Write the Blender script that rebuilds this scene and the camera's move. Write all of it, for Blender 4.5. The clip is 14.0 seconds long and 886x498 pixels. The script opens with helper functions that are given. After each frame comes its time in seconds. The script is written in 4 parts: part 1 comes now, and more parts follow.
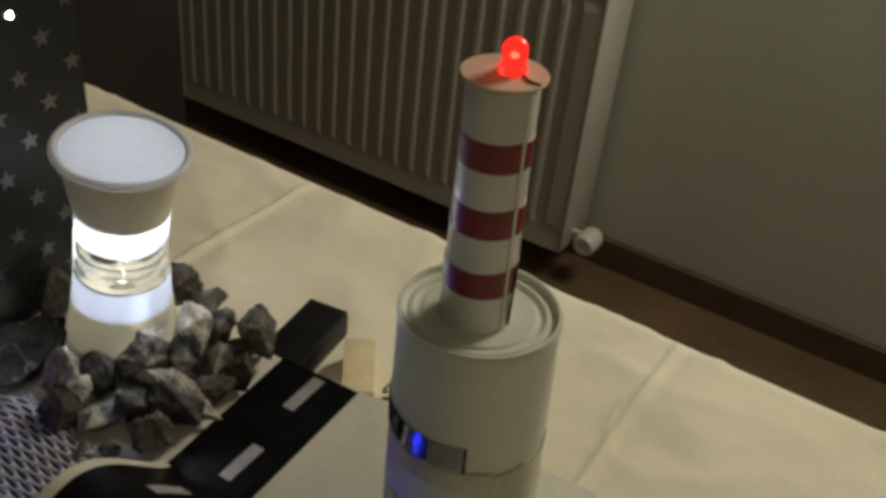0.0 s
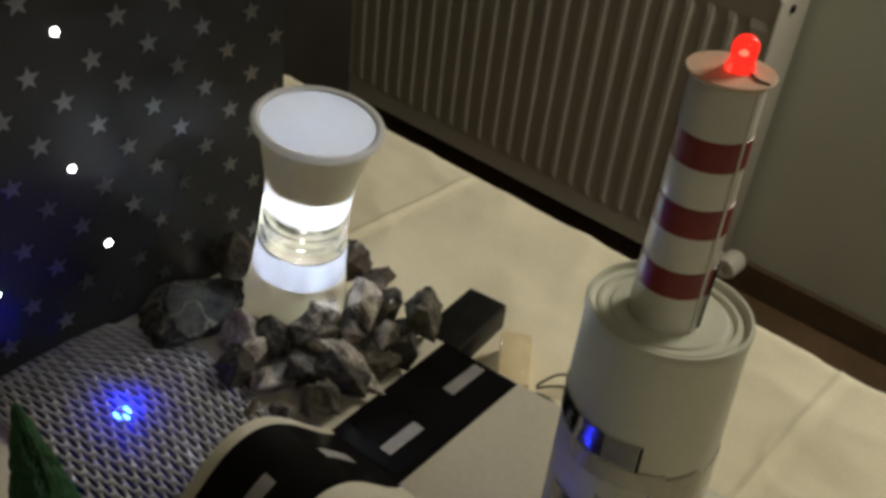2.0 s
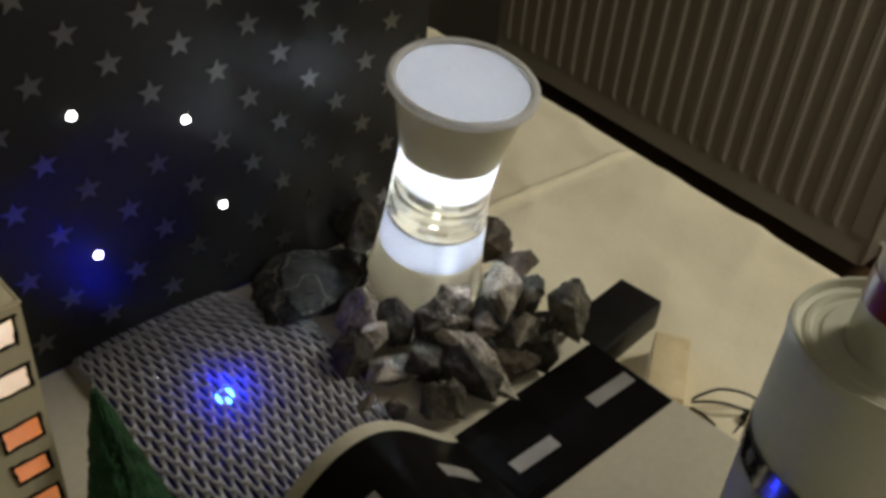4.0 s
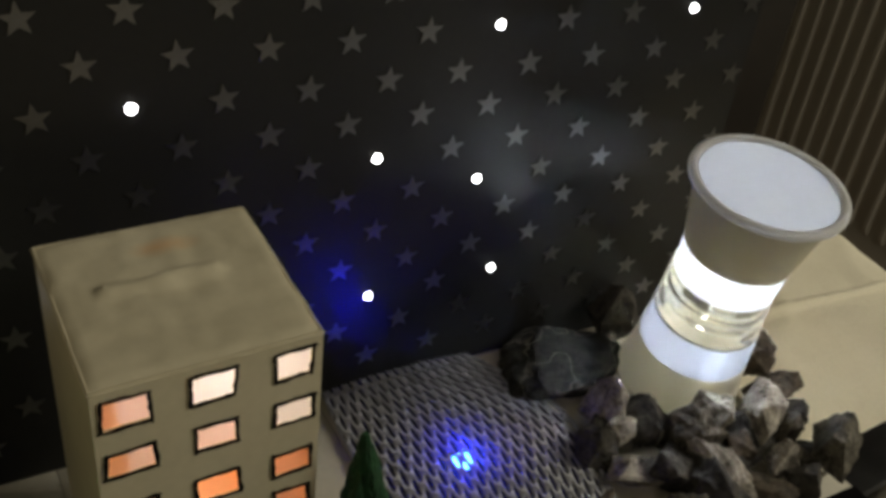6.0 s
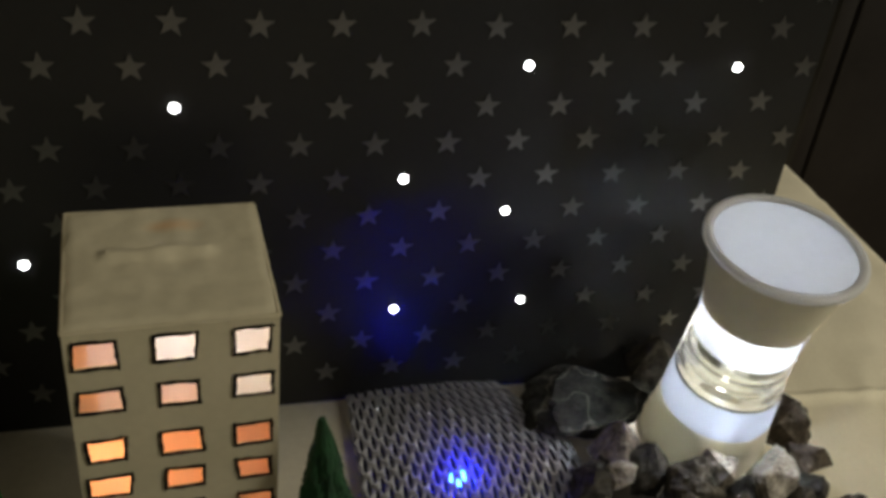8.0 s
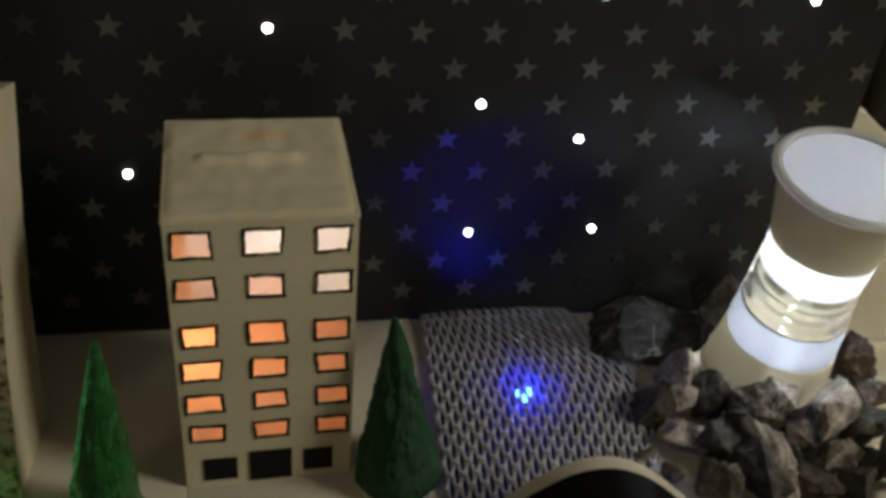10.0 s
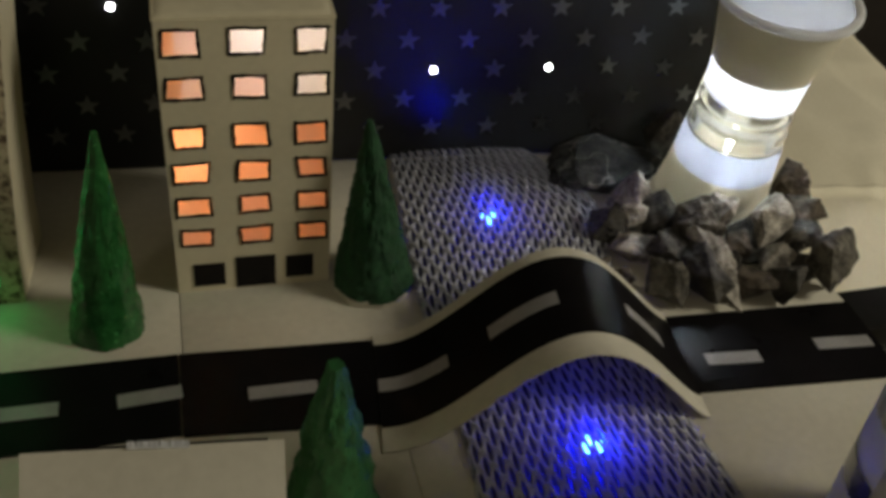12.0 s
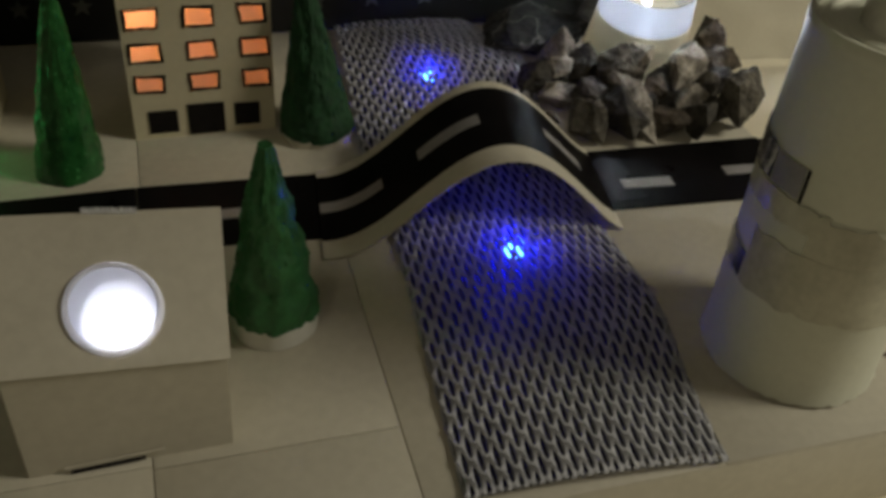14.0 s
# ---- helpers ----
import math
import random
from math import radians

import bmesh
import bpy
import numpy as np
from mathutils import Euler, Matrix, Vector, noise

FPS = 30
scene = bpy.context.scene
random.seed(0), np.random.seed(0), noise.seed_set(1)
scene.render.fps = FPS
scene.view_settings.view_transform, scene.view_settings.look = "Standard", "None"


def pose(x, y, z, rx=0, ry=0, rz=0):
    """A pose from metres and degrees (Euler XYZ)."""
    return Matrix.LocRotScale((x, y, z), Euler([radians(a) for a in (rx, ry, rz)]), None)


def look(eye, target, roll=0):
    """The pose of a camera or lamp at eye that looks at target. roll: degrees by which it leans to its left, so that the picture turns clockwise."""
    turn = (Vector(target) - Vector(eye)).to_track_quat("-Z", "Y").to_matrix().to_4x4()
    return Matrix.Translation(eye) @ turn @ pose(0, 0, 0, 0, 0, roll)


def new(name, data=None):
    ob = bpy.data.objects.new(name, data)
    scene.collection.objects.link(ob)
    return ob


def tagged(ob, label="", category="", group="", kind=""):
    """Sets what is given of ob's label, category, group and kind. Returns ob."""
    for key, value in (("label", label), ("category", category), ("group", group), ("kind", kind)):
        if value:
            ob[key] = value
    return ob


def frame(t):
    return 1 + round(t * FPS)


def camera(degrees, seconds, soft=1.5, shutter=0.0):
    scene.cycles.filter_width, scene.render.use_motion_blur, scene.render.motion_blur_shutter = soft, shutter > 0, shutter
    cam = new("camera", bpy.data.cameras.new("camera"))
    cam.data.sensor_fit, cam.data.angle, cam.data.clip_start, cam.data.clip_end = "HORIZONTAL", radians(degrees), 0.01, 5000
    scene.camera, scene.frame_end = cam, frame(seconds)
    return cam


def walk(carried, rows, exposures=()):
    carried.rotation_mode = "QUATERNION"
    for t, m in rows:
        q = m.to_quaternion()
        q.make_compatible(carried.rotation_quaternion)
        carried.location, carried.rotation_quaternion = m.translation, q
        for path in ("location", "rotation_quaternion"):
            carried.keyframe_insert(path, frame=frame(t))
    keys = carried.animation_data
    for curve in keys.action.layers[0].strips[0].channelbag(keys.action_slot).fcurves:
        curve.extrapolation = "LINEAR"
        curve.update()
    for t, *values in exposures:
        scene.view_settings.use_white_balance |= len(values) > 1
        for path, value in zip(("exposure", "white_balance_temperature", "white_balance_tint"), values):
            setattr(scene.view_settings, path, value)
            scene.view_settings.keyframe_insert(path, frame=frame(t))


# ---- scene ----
cam = camera(49.8, 14.0, soft=3.8)

PATH = [
    (0, (-0.0390, -0.3060, 0.3840), (1.4950, 0.3400, -0.7250), 6.60),
    (0.5, (-0.0347, -0.3047, 0.3821), (1.4893, 0.3604, -0.7288), 6.71),
    (1, (-0.0415, -0.2977, 0.3811), (1.4587, 0.4221, -0.7286), 6.71),
    (1.5, (-0.0493, -0.2941, 0.3811), (1.4200, 0.4882, -0.7279), 6.98),
    (2, (-0.0593, -0.2848, 0.3761), (1.3491, 0.5831, -0.7479), 7.13),
    (2.2, (-0.0623, -0.2738, 0.3751), (1.3204, 0.6126, -0.7661), 7.43),
    (4.3, (-0.007, -0.235, 0.335), (1.159, 0.842, -0.881), 5.7),
    (4.5, (-0.01, -0.23, 0.332), (1.131, 0.875, -0.882), 5.8),
    (5, (-0.014, -0.217, 0.331), (1.067, 0.961, -0.871), 6.9),
    (5.5, (-0.022, -0.202, 0.326), (0.997, 1.069, -0.834), 8.3),
    (6, (-0.034, -0.208, 0.331), (0.911, 1.154, -0.789), 7.6),
    (6.5, (-0.042, -0.226, 0.34), (0.833, 1.196, -0.761), 8.8),
    (7, (-0.001, -0.243, 0.34), (0.709, 1.283, -0.74), 7.9),
    (7.2, (0.011, -0.253, 0.34), (0.681, 1.311, -0.711), 7.6),
    (9.3, (0.031, -0.279, 0.339), (0.53, 1.318, -0.757), 5.5),
    (9.5, (0.03, -0.285, 0.339), (0.5, 1.312, -0.771), 5.5),
    (10, (0.024, -0.297, 0.333), (0.447, 1.296, -0.801), 5.7),
    (10.5, (0.02, -0.31, 0.328), (0.435, 1.276, -0.818), 6.0),
    (11, (0.01, -0.326, 0.328), (0.458, 1.242, -0.83), 6.4),
    (11.5, (0.007, -0.345, 0.32), (0.482, 1.198, -0.861), 6.6),
    (12, (0.008, -0.359, 0.304), (0.505, 1.147, -0.915), 6.6),
    (12.5, (0.009, -0.373, 0.299), (0.526, 1.095, -0.957), 6.7),
    (13, (0.014, -0.389, 0.289), (0.543, 1.058, -0.987), 6.3),
    (13.5, (0.015, -0.413, 0.285), (0.519, 1.029, -1.006), 5.5),
    (14, (0.016, -0.435, 0.282), (0.53, 1.016, -0.994), 5.4),
]
walk(cam, [(t, look(eye, target, roll)) for t, eye, target, roll in PATH], [(0.0, 0.06), (1.5, 0.06), (2.2, 0.12), (5.0, -0.02), (6.5, 0.03), (7.0, -0.02), (9.5, 0.09), (10.0, -0.04), (10.5, -0.04), (11.0, -0.10), (11.5, -0.06), (12.0, 0.0), (12.5, -0.10), (13.0, -0.25), (13.5, -0.34), (14.0, -0.16)])

# ---- light ----
world = bpy.data.worlds.new("room_dark")
scene.world = world
world.use_nodes = True
world.node_tree.nodes["Background"].inputs[0].default_value = (0.006, 0.0055, 0.005, 1)
world.node_tree.nodes["Background"].inputs[1].default_value = 1.0


def lamp(name, kind, place, watts, colour, size, target=None, angle=None, blend=0.5):
    data = bpy.data.lights.new(name, kind)
    data.energy, data.color = watts, colour
    data.shadow_soft_size = size
    if kind == "SPOT":
        data.spot_size, data.spot_blend = radians(angle), blend
    ob = new(name, data)
    ob.matrix_world = look(place, target) if target else Matrix.Translation(place)
    return ob


lamp("room_lamp", "SPOT", (1.40, -0.62, 0.92), 45, (1.0, 0.94, 0.78), 0.24, (0.55, -0.10, 0.0), 165, 1.0)
# Added fill light for the room; no fixture stands there.
lamp("fill_lamp", "POINT", (-0.85, -1.42, 1.38), 5.3, (1.0, 0.91, 0.74), 0.16)
TOWER_FOOT, TOWER_AXIS = Vector((0.2958, 0.0386, 0.0)), Vector((-0.0257, -0.1367, 0.9903)).normalized()
for height, watts in ((0.1120, 0.070), (0.0930, 0.19), (0.0450, 0.21)):
    lamp("tower_lamp", "POINT", TOWER_FOOT + TOWER_AXIS * height, watts, (0.84, 0.90, 1.0), 0.002)
for x, y, under, side, aim in ((0.1635, 0.0380, 0.12, 0.010, (0.260, 0.000, 0.0)), (0.1610, -0.1235, 0.52, 0.022, (0.257, -0.204, 0.015))):
    lamp("river_led_glow", "POINT", (x, y, 0.0042), under, (0.0006, 0.0012, 1.0), 0.0012)
    # Added spots above the mesh, no LED there: side spill, then downward halo.
    lamp("river_led_glow", "SPOT", (x, y, 0.0115), side, (0.02, 0.02, 1.0), 0.0012, aim, 105, 0.7)
    lamp("river_led_glow", "SPOT", (x, y, 0.0215), 0.024, (0.0006, 0.0012, 1.0), 0.0012, (x + 0.0001, y, 0.0), 140, 0.8)
lamp("flat_lamp", "POINT", (0.011, 0.013, 0.0765), 0.056, (1.0, 0.72, 0.50), 0.003)
lamp("flat_lamp", "POINT", (0.040, 0.018, 0.134), 0.040, (1.0, 0.92, 0.93), 0.003)
lamp("house_lamp", "SPOT", (-0.0080, -0.1935, 0.0190), 0.12, (0.90, 0.93, 1.0), 0.001, (-0.0080, -0.1955, 0.0565), 36, 0.35)
lamp("house_glow", "POINT", (-0.0090, -0.1900, 0.0330), 0.022, (0.80, 0.82, 1.0), 0.004)


# ---- materials ----
def surface(name, dark, light, scale=60.0, fine=600.0, rough=0.6, bump=0.15, depth=0.0006, metallic=0.0, specular=0.5, rough_var=0.08, coat=0.0):
    """A surface whose colour runs between two tones at two scales, with fine relief."""
    m = bpy.data.materials.new(name)
    m.use_nodes = True
    n, l = m.node_tree.nodes, m.node_tree.links
    b = n["Principled BSDF"]
    tc = n.new("ShaderNodeTexCoord")
    a, f = n.new("ShaderNodeTexNoise"), n.new("ShaderNodeTexNoise")
    a.inputs["Scale"].default_value, a.inputs["Detail"].default_value = scale, 5
    f.inputs["Scale"].default_value, f.inputs["Detail"].default_value = fine, 4
    mixer = n.new("ShaderNodeMath")
    mixer.operation = "MULTIPLY_ADD"
    mixer.inputs[1].default_value, mixer.inputs[2].default_value = 0.35, 0.0
    add = n.new("ShaderNodeMath")
    add.operation = "MULTIPLY_ADD"
    add.inputs[1].default_value = 0.65
    ramp = n.new("ShaderNodeValToRGB")
    ramp.color_ramp.elements[0].position, ramp.color_ramp.elements[1].position = 0.32, 0.68
    ramp.color_ramp.elements[0].color, ramp.color_ramp.elements[1].color = (*dark, 1), (*light, 1)
    for t in (a, f):
        l.new(tc.outputs["Object"], t.inputs["Vector"])
    l.new(f.outputs["Fac"], mixer.inputs[0])
    l.new(a.outputs["Fac"], add.inputs[0])
    l.new(mixer.outputs[0], add.inputs[2])
    l.new(add.outputs[0], ramp.inputs["Fac"])
    l.new(ramp.outputs["Color"], b.inputs["Base Color"])
    r = n.new("ShaderNodeMapRange")
    r.inputs["To Min"].default_value, r.inputs["To Max"].default_value = max(0.02, rough - rough_var), min(1, rough + rough_var)
    l.new(a.outputs["Fac"], r.inputs["Value"])
    l.new(r.outputs[0], b.inputs["Roughness"])
    bp = n.new("ShaderNodeBump")
    bp.inputs["Strength"].default_value, bp.inputs["Distance"].default_value = bump, depth
    l.new(add.outputs[0], bp.inputs["Height"])
    l.new(bp.outputs["Normal"], b.inputs["Normal"])
    b.inputs["Metallic"].default_value = metallic
    b.inputs["Specular IOR Level"].default_value = specular
    b.inputs["Coat Weight"].default_value = coat
    return m


def diffuser(name, colour, through_part=0.7, clear=0.0):
    """Thin paper or milky plastic that lets light through."""
    m = bpy.data.materials.new(name)
    m.use_nodes = True
    n, l = m.node_tree.nodes, m.node_tree.links
    n.remove(n["Principled BSDF"])
    tc, noi, ramp = n.new("ShaderNodeTexCoord"), n.new("ShaderNodeTexNoise"), n.new("ShaderNodeValToRGB")
    noi.inputs["Scale"].default_value, noi.inputs["Detail"].default_value = 260, 4
    ramp.color_ramp.elements[0].color = (*[c * 0.93 for c in colour], 1)
    ramp.color_ramp.elements[1].color = (*colour, 1)
    l.new(tc.outputs["Object"], noi.inputs["Vector"])
    l.new(noi.outputs["Fac"], ramp.inputs["Fac"])
    d, t, mix = n.new("ShaderNodeBsdfDiffuse"), n.new("ShaderNodeBsdfTranslucent"), n.new("ShaderNodeMixShader")
    mix.inputs[0].default_value = through_part
    for s in (d, t):
        l.new(ramp.outputs["Color"], s.inputs["Color"])
    l.new(d.outputs[0], mix.inputs[1])
    l.new(t.outputs[0], mix.inputs[2])
    last = mix
    if clear:
        tr, g, m2, m3 = n.new("ShaderNodeBsdfTransparent"), n.new("ShaderNodeBsdfGlossy"), n.new("ShaderNodeMixShader"), n.new("ShaderNodeMixShader")
        g.inputs["Roughness"].default_value = 0.12
        m2.inputs[0].default_value, m3.inputs[0].default_value = clear, 0.06
        l.new(mix.outputs[0], m2.inputs[1])
        l.new(tr.outputs[0], m2.inputs[2])
        l.new(m2.outputs[0], m3.inputs[1])
        l.new(g.outputs[0], m3.inputs[2])
        last = m3
    l.new(last.outputs[0], n["Material Output"].inputs[0])
    return m


def glowing(name, colour, strength):
    m = bpy.data.materials.new(name)
    m.use_nodes = True
    b = m.node_tree.nodes["Principled BSDF"]
    b.inputs["Base Color"].default_value = (*colour, 1)
    b.inputs["Emission Color"].default_value = (*colour, 1)
    b.inputs["Emission Strength"].default_value = strength
    return m


def glassy(name, colour, rough=0.05, clear=0.9):
    m = bpy.data.materials.new(name)
    m.use_nodes = True
    b = m.node_tree.nodes["Principled BSDF"]
    b.inputs["Base Color"].default_value = (*colour, 1)
    b.inputs["Roughness"].default_value = rough
    b.inputs["Transmission Weight"].default_value = clear
    b.inputs["IOR"].default_value = 1.48
    return m


CARD = surface("white_card", (0.46, 0.425, 0.335), (0.59, 0.55, 0.445), 9, 220, 0.62, 0.12, 0.0004)
CARD_B = surface("painted_carton", (0.56, 0.50, 0.345), (0.68, 0.61, 0.435), 22, 240, 0.5, 0.25, 0.0006)
CLOTH = surface("cream_cloth", (0.75, 0.68, 0.50), (0.89, 0.82, 0.64), 7, 420, 0.85, 0.35, 0.0006, specular=0.2)
WALL = surface("wall_paint", (0.50, 0.505, 0.41), (0.59, 0.595, 0.49), 3, 160, 0.9, 0.3, 0.002, specular=0.2)
CEIL = surface("ceiling_paint", (0.70, 0.68, 0.62), (0.78, 0.75, 0.70), 3, 120, 0.9, 0.1)
FLOOR = surface("dark_parquet", (0.105, 0.065, 0.036), (0.185, 0.115, 0.063), 5, 60, 0.42, 0.1, 0.001)
SKIRT = surface("brown_wood", (0.080, 0.050, 0.030), (0.135, 0.085, 0.050), 14, 90, 0.5, 0.1)
DARKWOOD = surface("black_wood", (0.010, 0.008, 0.007), (0.022, 0.018, 0.015), 8, 90, 0.45, 0.1)
RAD = surface("radiator_enamel", (0.51, 0.475, 0.405), (0.58, 0.545, 0.465), 6, 150, 0.35, 0.05)
PLASTIC = surface("white_plastic", (0.60, 0.57, 0.50), (0.70, 0.66, 0.58), 20, 200, 0.35, 0.05)
ROAD = surface("black_card", (0.0046, 0.0041, 0.0041), (0.0090, 0.0080, 0.0080), 40, 500, 0.30, 0.12, 0.0003, specular=0.035)
DASH = surface("grey_tape", (0.22, 0.21, 0.205), (0.33, 0.315, 0.305), 60, 500, 0.5, 0.15, 0.0003)
NIGHT = surface("night_paper", (0.0160, 0.0160, 0.0160), (0.0240, 0.0240, 0.0238), 6, 300, 0.36, 0.05, 0.0002, specular=0.27, rough_var=0.03)
STAR = surface("silver_print", (0.170, 0.170, 0.181), (0.235, 0.235, 0.250), 90, 700, 0.34, 0.05, 0.0002, metallic=0.92)
METAL = surface("galvanised_strip", (0.30, 0.30, 0.315), (0.50, 0.50, 0.515), 120, 900, 0.6, 0.25, 0.0003, metallic=0.15)
BED = surface("river_paper", (0.022, 0.022, 0.026), (0.040, 0.040, 0.046), 40, 300, 0.7, 0.1)
CANPAINT = surface("white_can_paint", (0.62, 0.622, 0.505), (0.71, 0.712, 0.585), 26, 320, 0.45, 0.15, 0.0004)
TUBE = surface("white_gloss", (0.66, 0.64, 0.56), (0.76, 0.73, 0.65), 30, 300, 0.22, 0.08, 0.0003)
RED = surface("red_tape", (0.17, 0.012, 0.014), (0.25, 0.018, 0.02), 60, 500, 0.35, 0.12, 0.0003)
CAPWHITE = surface("white_cap_plastic", (0.66, 0.65, 0.58), (0.76, 0.75, 0.69), 40, 300, 0.4, 0.1)
PEACH = surface("peach_card", (0.66, 0.47, 0.32), (0.80, 0.60, 0.43), 80, 500, 0.6, 0.1)
TAPE = surface("clear_tape", (0.40, 0.378, 0.285), (0.60, 0.585, 0.46), 38, 300, 0.18, 0.3, 0.0006)
FOIL = surface("silver_foil", (0.10, 0.105, 0.12), (0.38, 0.38, 0.42), 70, 300, 0.13, 0.4, 0.0010, metallic=1.0)
BLACK = surface("black_plastic", (0.006, 0.0055, 0.005), (0.013, 0.012, 0.011), 60, 400, 0.40, 0.12, 0.0003, specular=0.15)
INK = surface("black_marker", (0.006, 0.005, 0.005), (0.014, 0.011, 0.010), 200, 900, 0.55, 0.2, 0.0002, specular=0.12)
TAN = surface("pale_wood", (0.66, 0.53, 0.30), (0.82, 0.69, 0.43), 60, 300, 0.5, 0.15)
TREE_A = surface("green_glitter_film", (0.006, 0.044, 0.010), (0.028, 0.155, 0.036), 150, 800, 0.25, 0.5, 0.0012)
def add_glitter(m, amount, colour):
    """Small bright flecks of film, scattered by cells."""
    n, l = m.node_tree.nodes, m.node_tree.links
    b = n["Principled BSDF"]
    tc, v, r, mx = (n.new(k) for k in ("ShaderNodeTexCoord", "ShaderNodeTexVoronoi", "ShaderNodeValToRGB", "ShaderNodeMix"))
    v.inputs["Scale"].default_value = 620
    r.color_ramp.interpolation = "CONSTANT"
    r.color_ramp.elements[0].color, r.color_ramp.elements[1].color = (0, 0, 0, 1), (1, 1, 1, 1)
    r.color_ramp.elements[1].position = 1 - amount
    sep = n.new("ShaderNodeSeparateColor")
    mx.data_type = "RGBA"
    mx.inputs[7].default_value = (*colour, 1)
    old = b.inputs["Base Color"].links[0].from_socket
    l.new(tc.outputs["Object"], v.inputs["Vector"])
    l.new(v.outputs["Color"], sep.inputs[0])
    l.new(sep.outputs[0], r.inputs["Fac"])
    l.new(r.outputs["Color"], mx.inputs[0])
    l.new(old, mx.inputs[6])
    l.new(mx.outputs[2], b.inputs["Base Color"])


add_glitter(TREE_A, 0.014, (0.05, 0.22, 0.065))
TREE_B = surface("green_felt", (0.004, 0.026, 0.008), (0.014, 0.074, 0.022), 190, 900, 0.8, 0.6, 0.0014)
TREE_C = surface("green_sponge", (0.012, 0.075, 0.020), (0.036, 0.165, 0.048), 90, 420, 0.50, 0.5, 0.0016)
LACE = surface("speckled_bark_paper", (0.075, 0.050, 0.026), (0.46, 0.39, 0.26), 190, 420, 0.7, 0.5, 0.0012)
LACE.node_tree.nodes["Color Ramp"].color_ramp.elements[0].position = 0.39
LACE.node_tree.nodes["Color Ramp"].color_ramp.elements[1].position = 0.53
MILK = diffuser("milky_plastic", (0.52, 0.55, 0.61), 0.62, 0.10)
LIT = diffuser("clear_cup_plastic", (0.95, 0.97, 1.0), 0.60, 0.12)
CUPPAINT = diffuser("cream_paint", (0.72, 0.68, 0.54), 0.15)
FOOTPAINT = diffuser("thin_cream_paint", (0.74, 0.71, 0.60), 0.30)
RIDGE = diffuser("grey_ridge_plastic", (0.24, 0.23, 0.19), 0.35)
RIMMAT = diffuser("white_rim_plastic", (0.92, 0.92, 0.92), 0.55)
LIDMAT = diffuser("white_lid_paper", (0.86, 0.89, 0.96), 0.56)
LAMPMAT = diffuser("white_lamp_paper", (0.86, 0.89, 0.97), 0.8)
# Tissue tints; the paler ones also hold the whiter light behind them.
PANES = [diffuser("peach_tissue", c, 0.8) for c in ((1.0, 0.72, 0.56), (1.0, 0.74, 0.64), (1.0, 0.85, 0.82), (1.0, 0.98, 1.0))]
SLIP = diffuser("orange_tissue", (1.0, 0.80, 0.55), 0.85)
LEDWHITE = glowing("white_led", (1.0, 1.0, 1.0), 9.0)
LEDBLUE = glowing("blue_led_die", (0.10, 0.42, 1.0), 7.0)
LEDGREEN = glowing("green_led_die", (0.08, 1.0, 0.25), 3.0)
CLEAR = glassy("clear_polystyrene", (0.97, 0.95, 0.86), 0.04)
REDLED = glassy("red_led_plastic", (0.9, 0.02, 0.012), 0.12, 0.75)
REDLED.node_tree.nodes["Principled BSDF"].inputs["Emission Color"].default_value = (1.0, 0.06, 0.035, 1)
REDLED.node_tree.nodes["Principled BSDF"].inputs["Emission Strength"].default_value = 0.40
REDDIE = glowing("red_led_die", (1.0, 0.30, 0.22), 8.0)


def rock_material(name, dark, light, vein, cells=42):
    m = surface(name, dark, light, 110, 520, 0.75, 0.9, 0.0016, specular=0.3)
    ramp = m.node_tree.nodes["Color Ramp"].color_ramp
    ramp.elements[0].position, ramp.elements[1].position = 0.40, 0.62
    n, l = m.node_tree.nodes, m.node_tree.links
    b = n["Principled BSDF"]
    w = n.new("ShaderNodeTexVoronoi")
    w.feature = "DISTANCE_TO_EDGE"
    w.inputs["Scale"].default_value = cells
    nz = n.new("ShaderNodeTexNoise")
    nz.inputs["Scale"].default_value = 60
    tc = n.new("ShaderNodeTexCoord")
    mixv = n.new("ShaderNodeMix")
    mixv.data_type = "VECTOR"
    mixv.inputs[0].default_value = 0.030
    l.new(tc.outputs["Object"], nz.inputs["Vector"])
    l.new(tc.outputs["Object"], mixv.inputs[4])
    l.new(nz.outputs["Color"], mixv.inputs[5])
    l.new(mixv.outputs[1], w.inputs["Vector"])
    r = n.new("ShaderNodeValToRGB")
    r.color_ramp.elements[0].color, r.color_ramp.elements[1].color = (vein, vein, vein, 1), (0, 0, 0, 1)
    r.color_ramp.elements[1].position = 0.016
    l.new(w.outputs["Distance"], r.inputs["Fac"])
    mx = n.new("ShaderNodeMix")
    mx.data_type = "RGBA"
    old = b.inputs["Base Color"].links[0].from_socket
    l.new(r.outputs["Color"], mx.inputs[0])
    l.new(old, mx.inputs[6])
    mx.inputs[7].default_value = (0.42, 0.39, 0.33, 1)
    l.new(mx.outputs[2], b.inputs["Base Color"])
    return m


ROCKS = {
    "dark": rock_material("dark_stone", (0.022, 0.020, 0.017), (0.080, 0.072, 0.058), 0.12),
    "grey": rock_material("grey_stone", (0.036, 0.032, 0.026), (0.165, 0.148, 0.118), 0.25),
    "pale": rock_material("pale_granite", (0.11, 0.097, 0.080), (0.50, 0.455, 0.385), 0.2),
    "vein": rock_material("veined_stone", (0.010, 0.010, 0.008), (0.052, 0.050, 0.040), 0.42, 21),
    "brown": rock_material("brown_stone", (0.042, 0.034, 0.025), (0.135, 0.108, 0.080), 0.1),
}


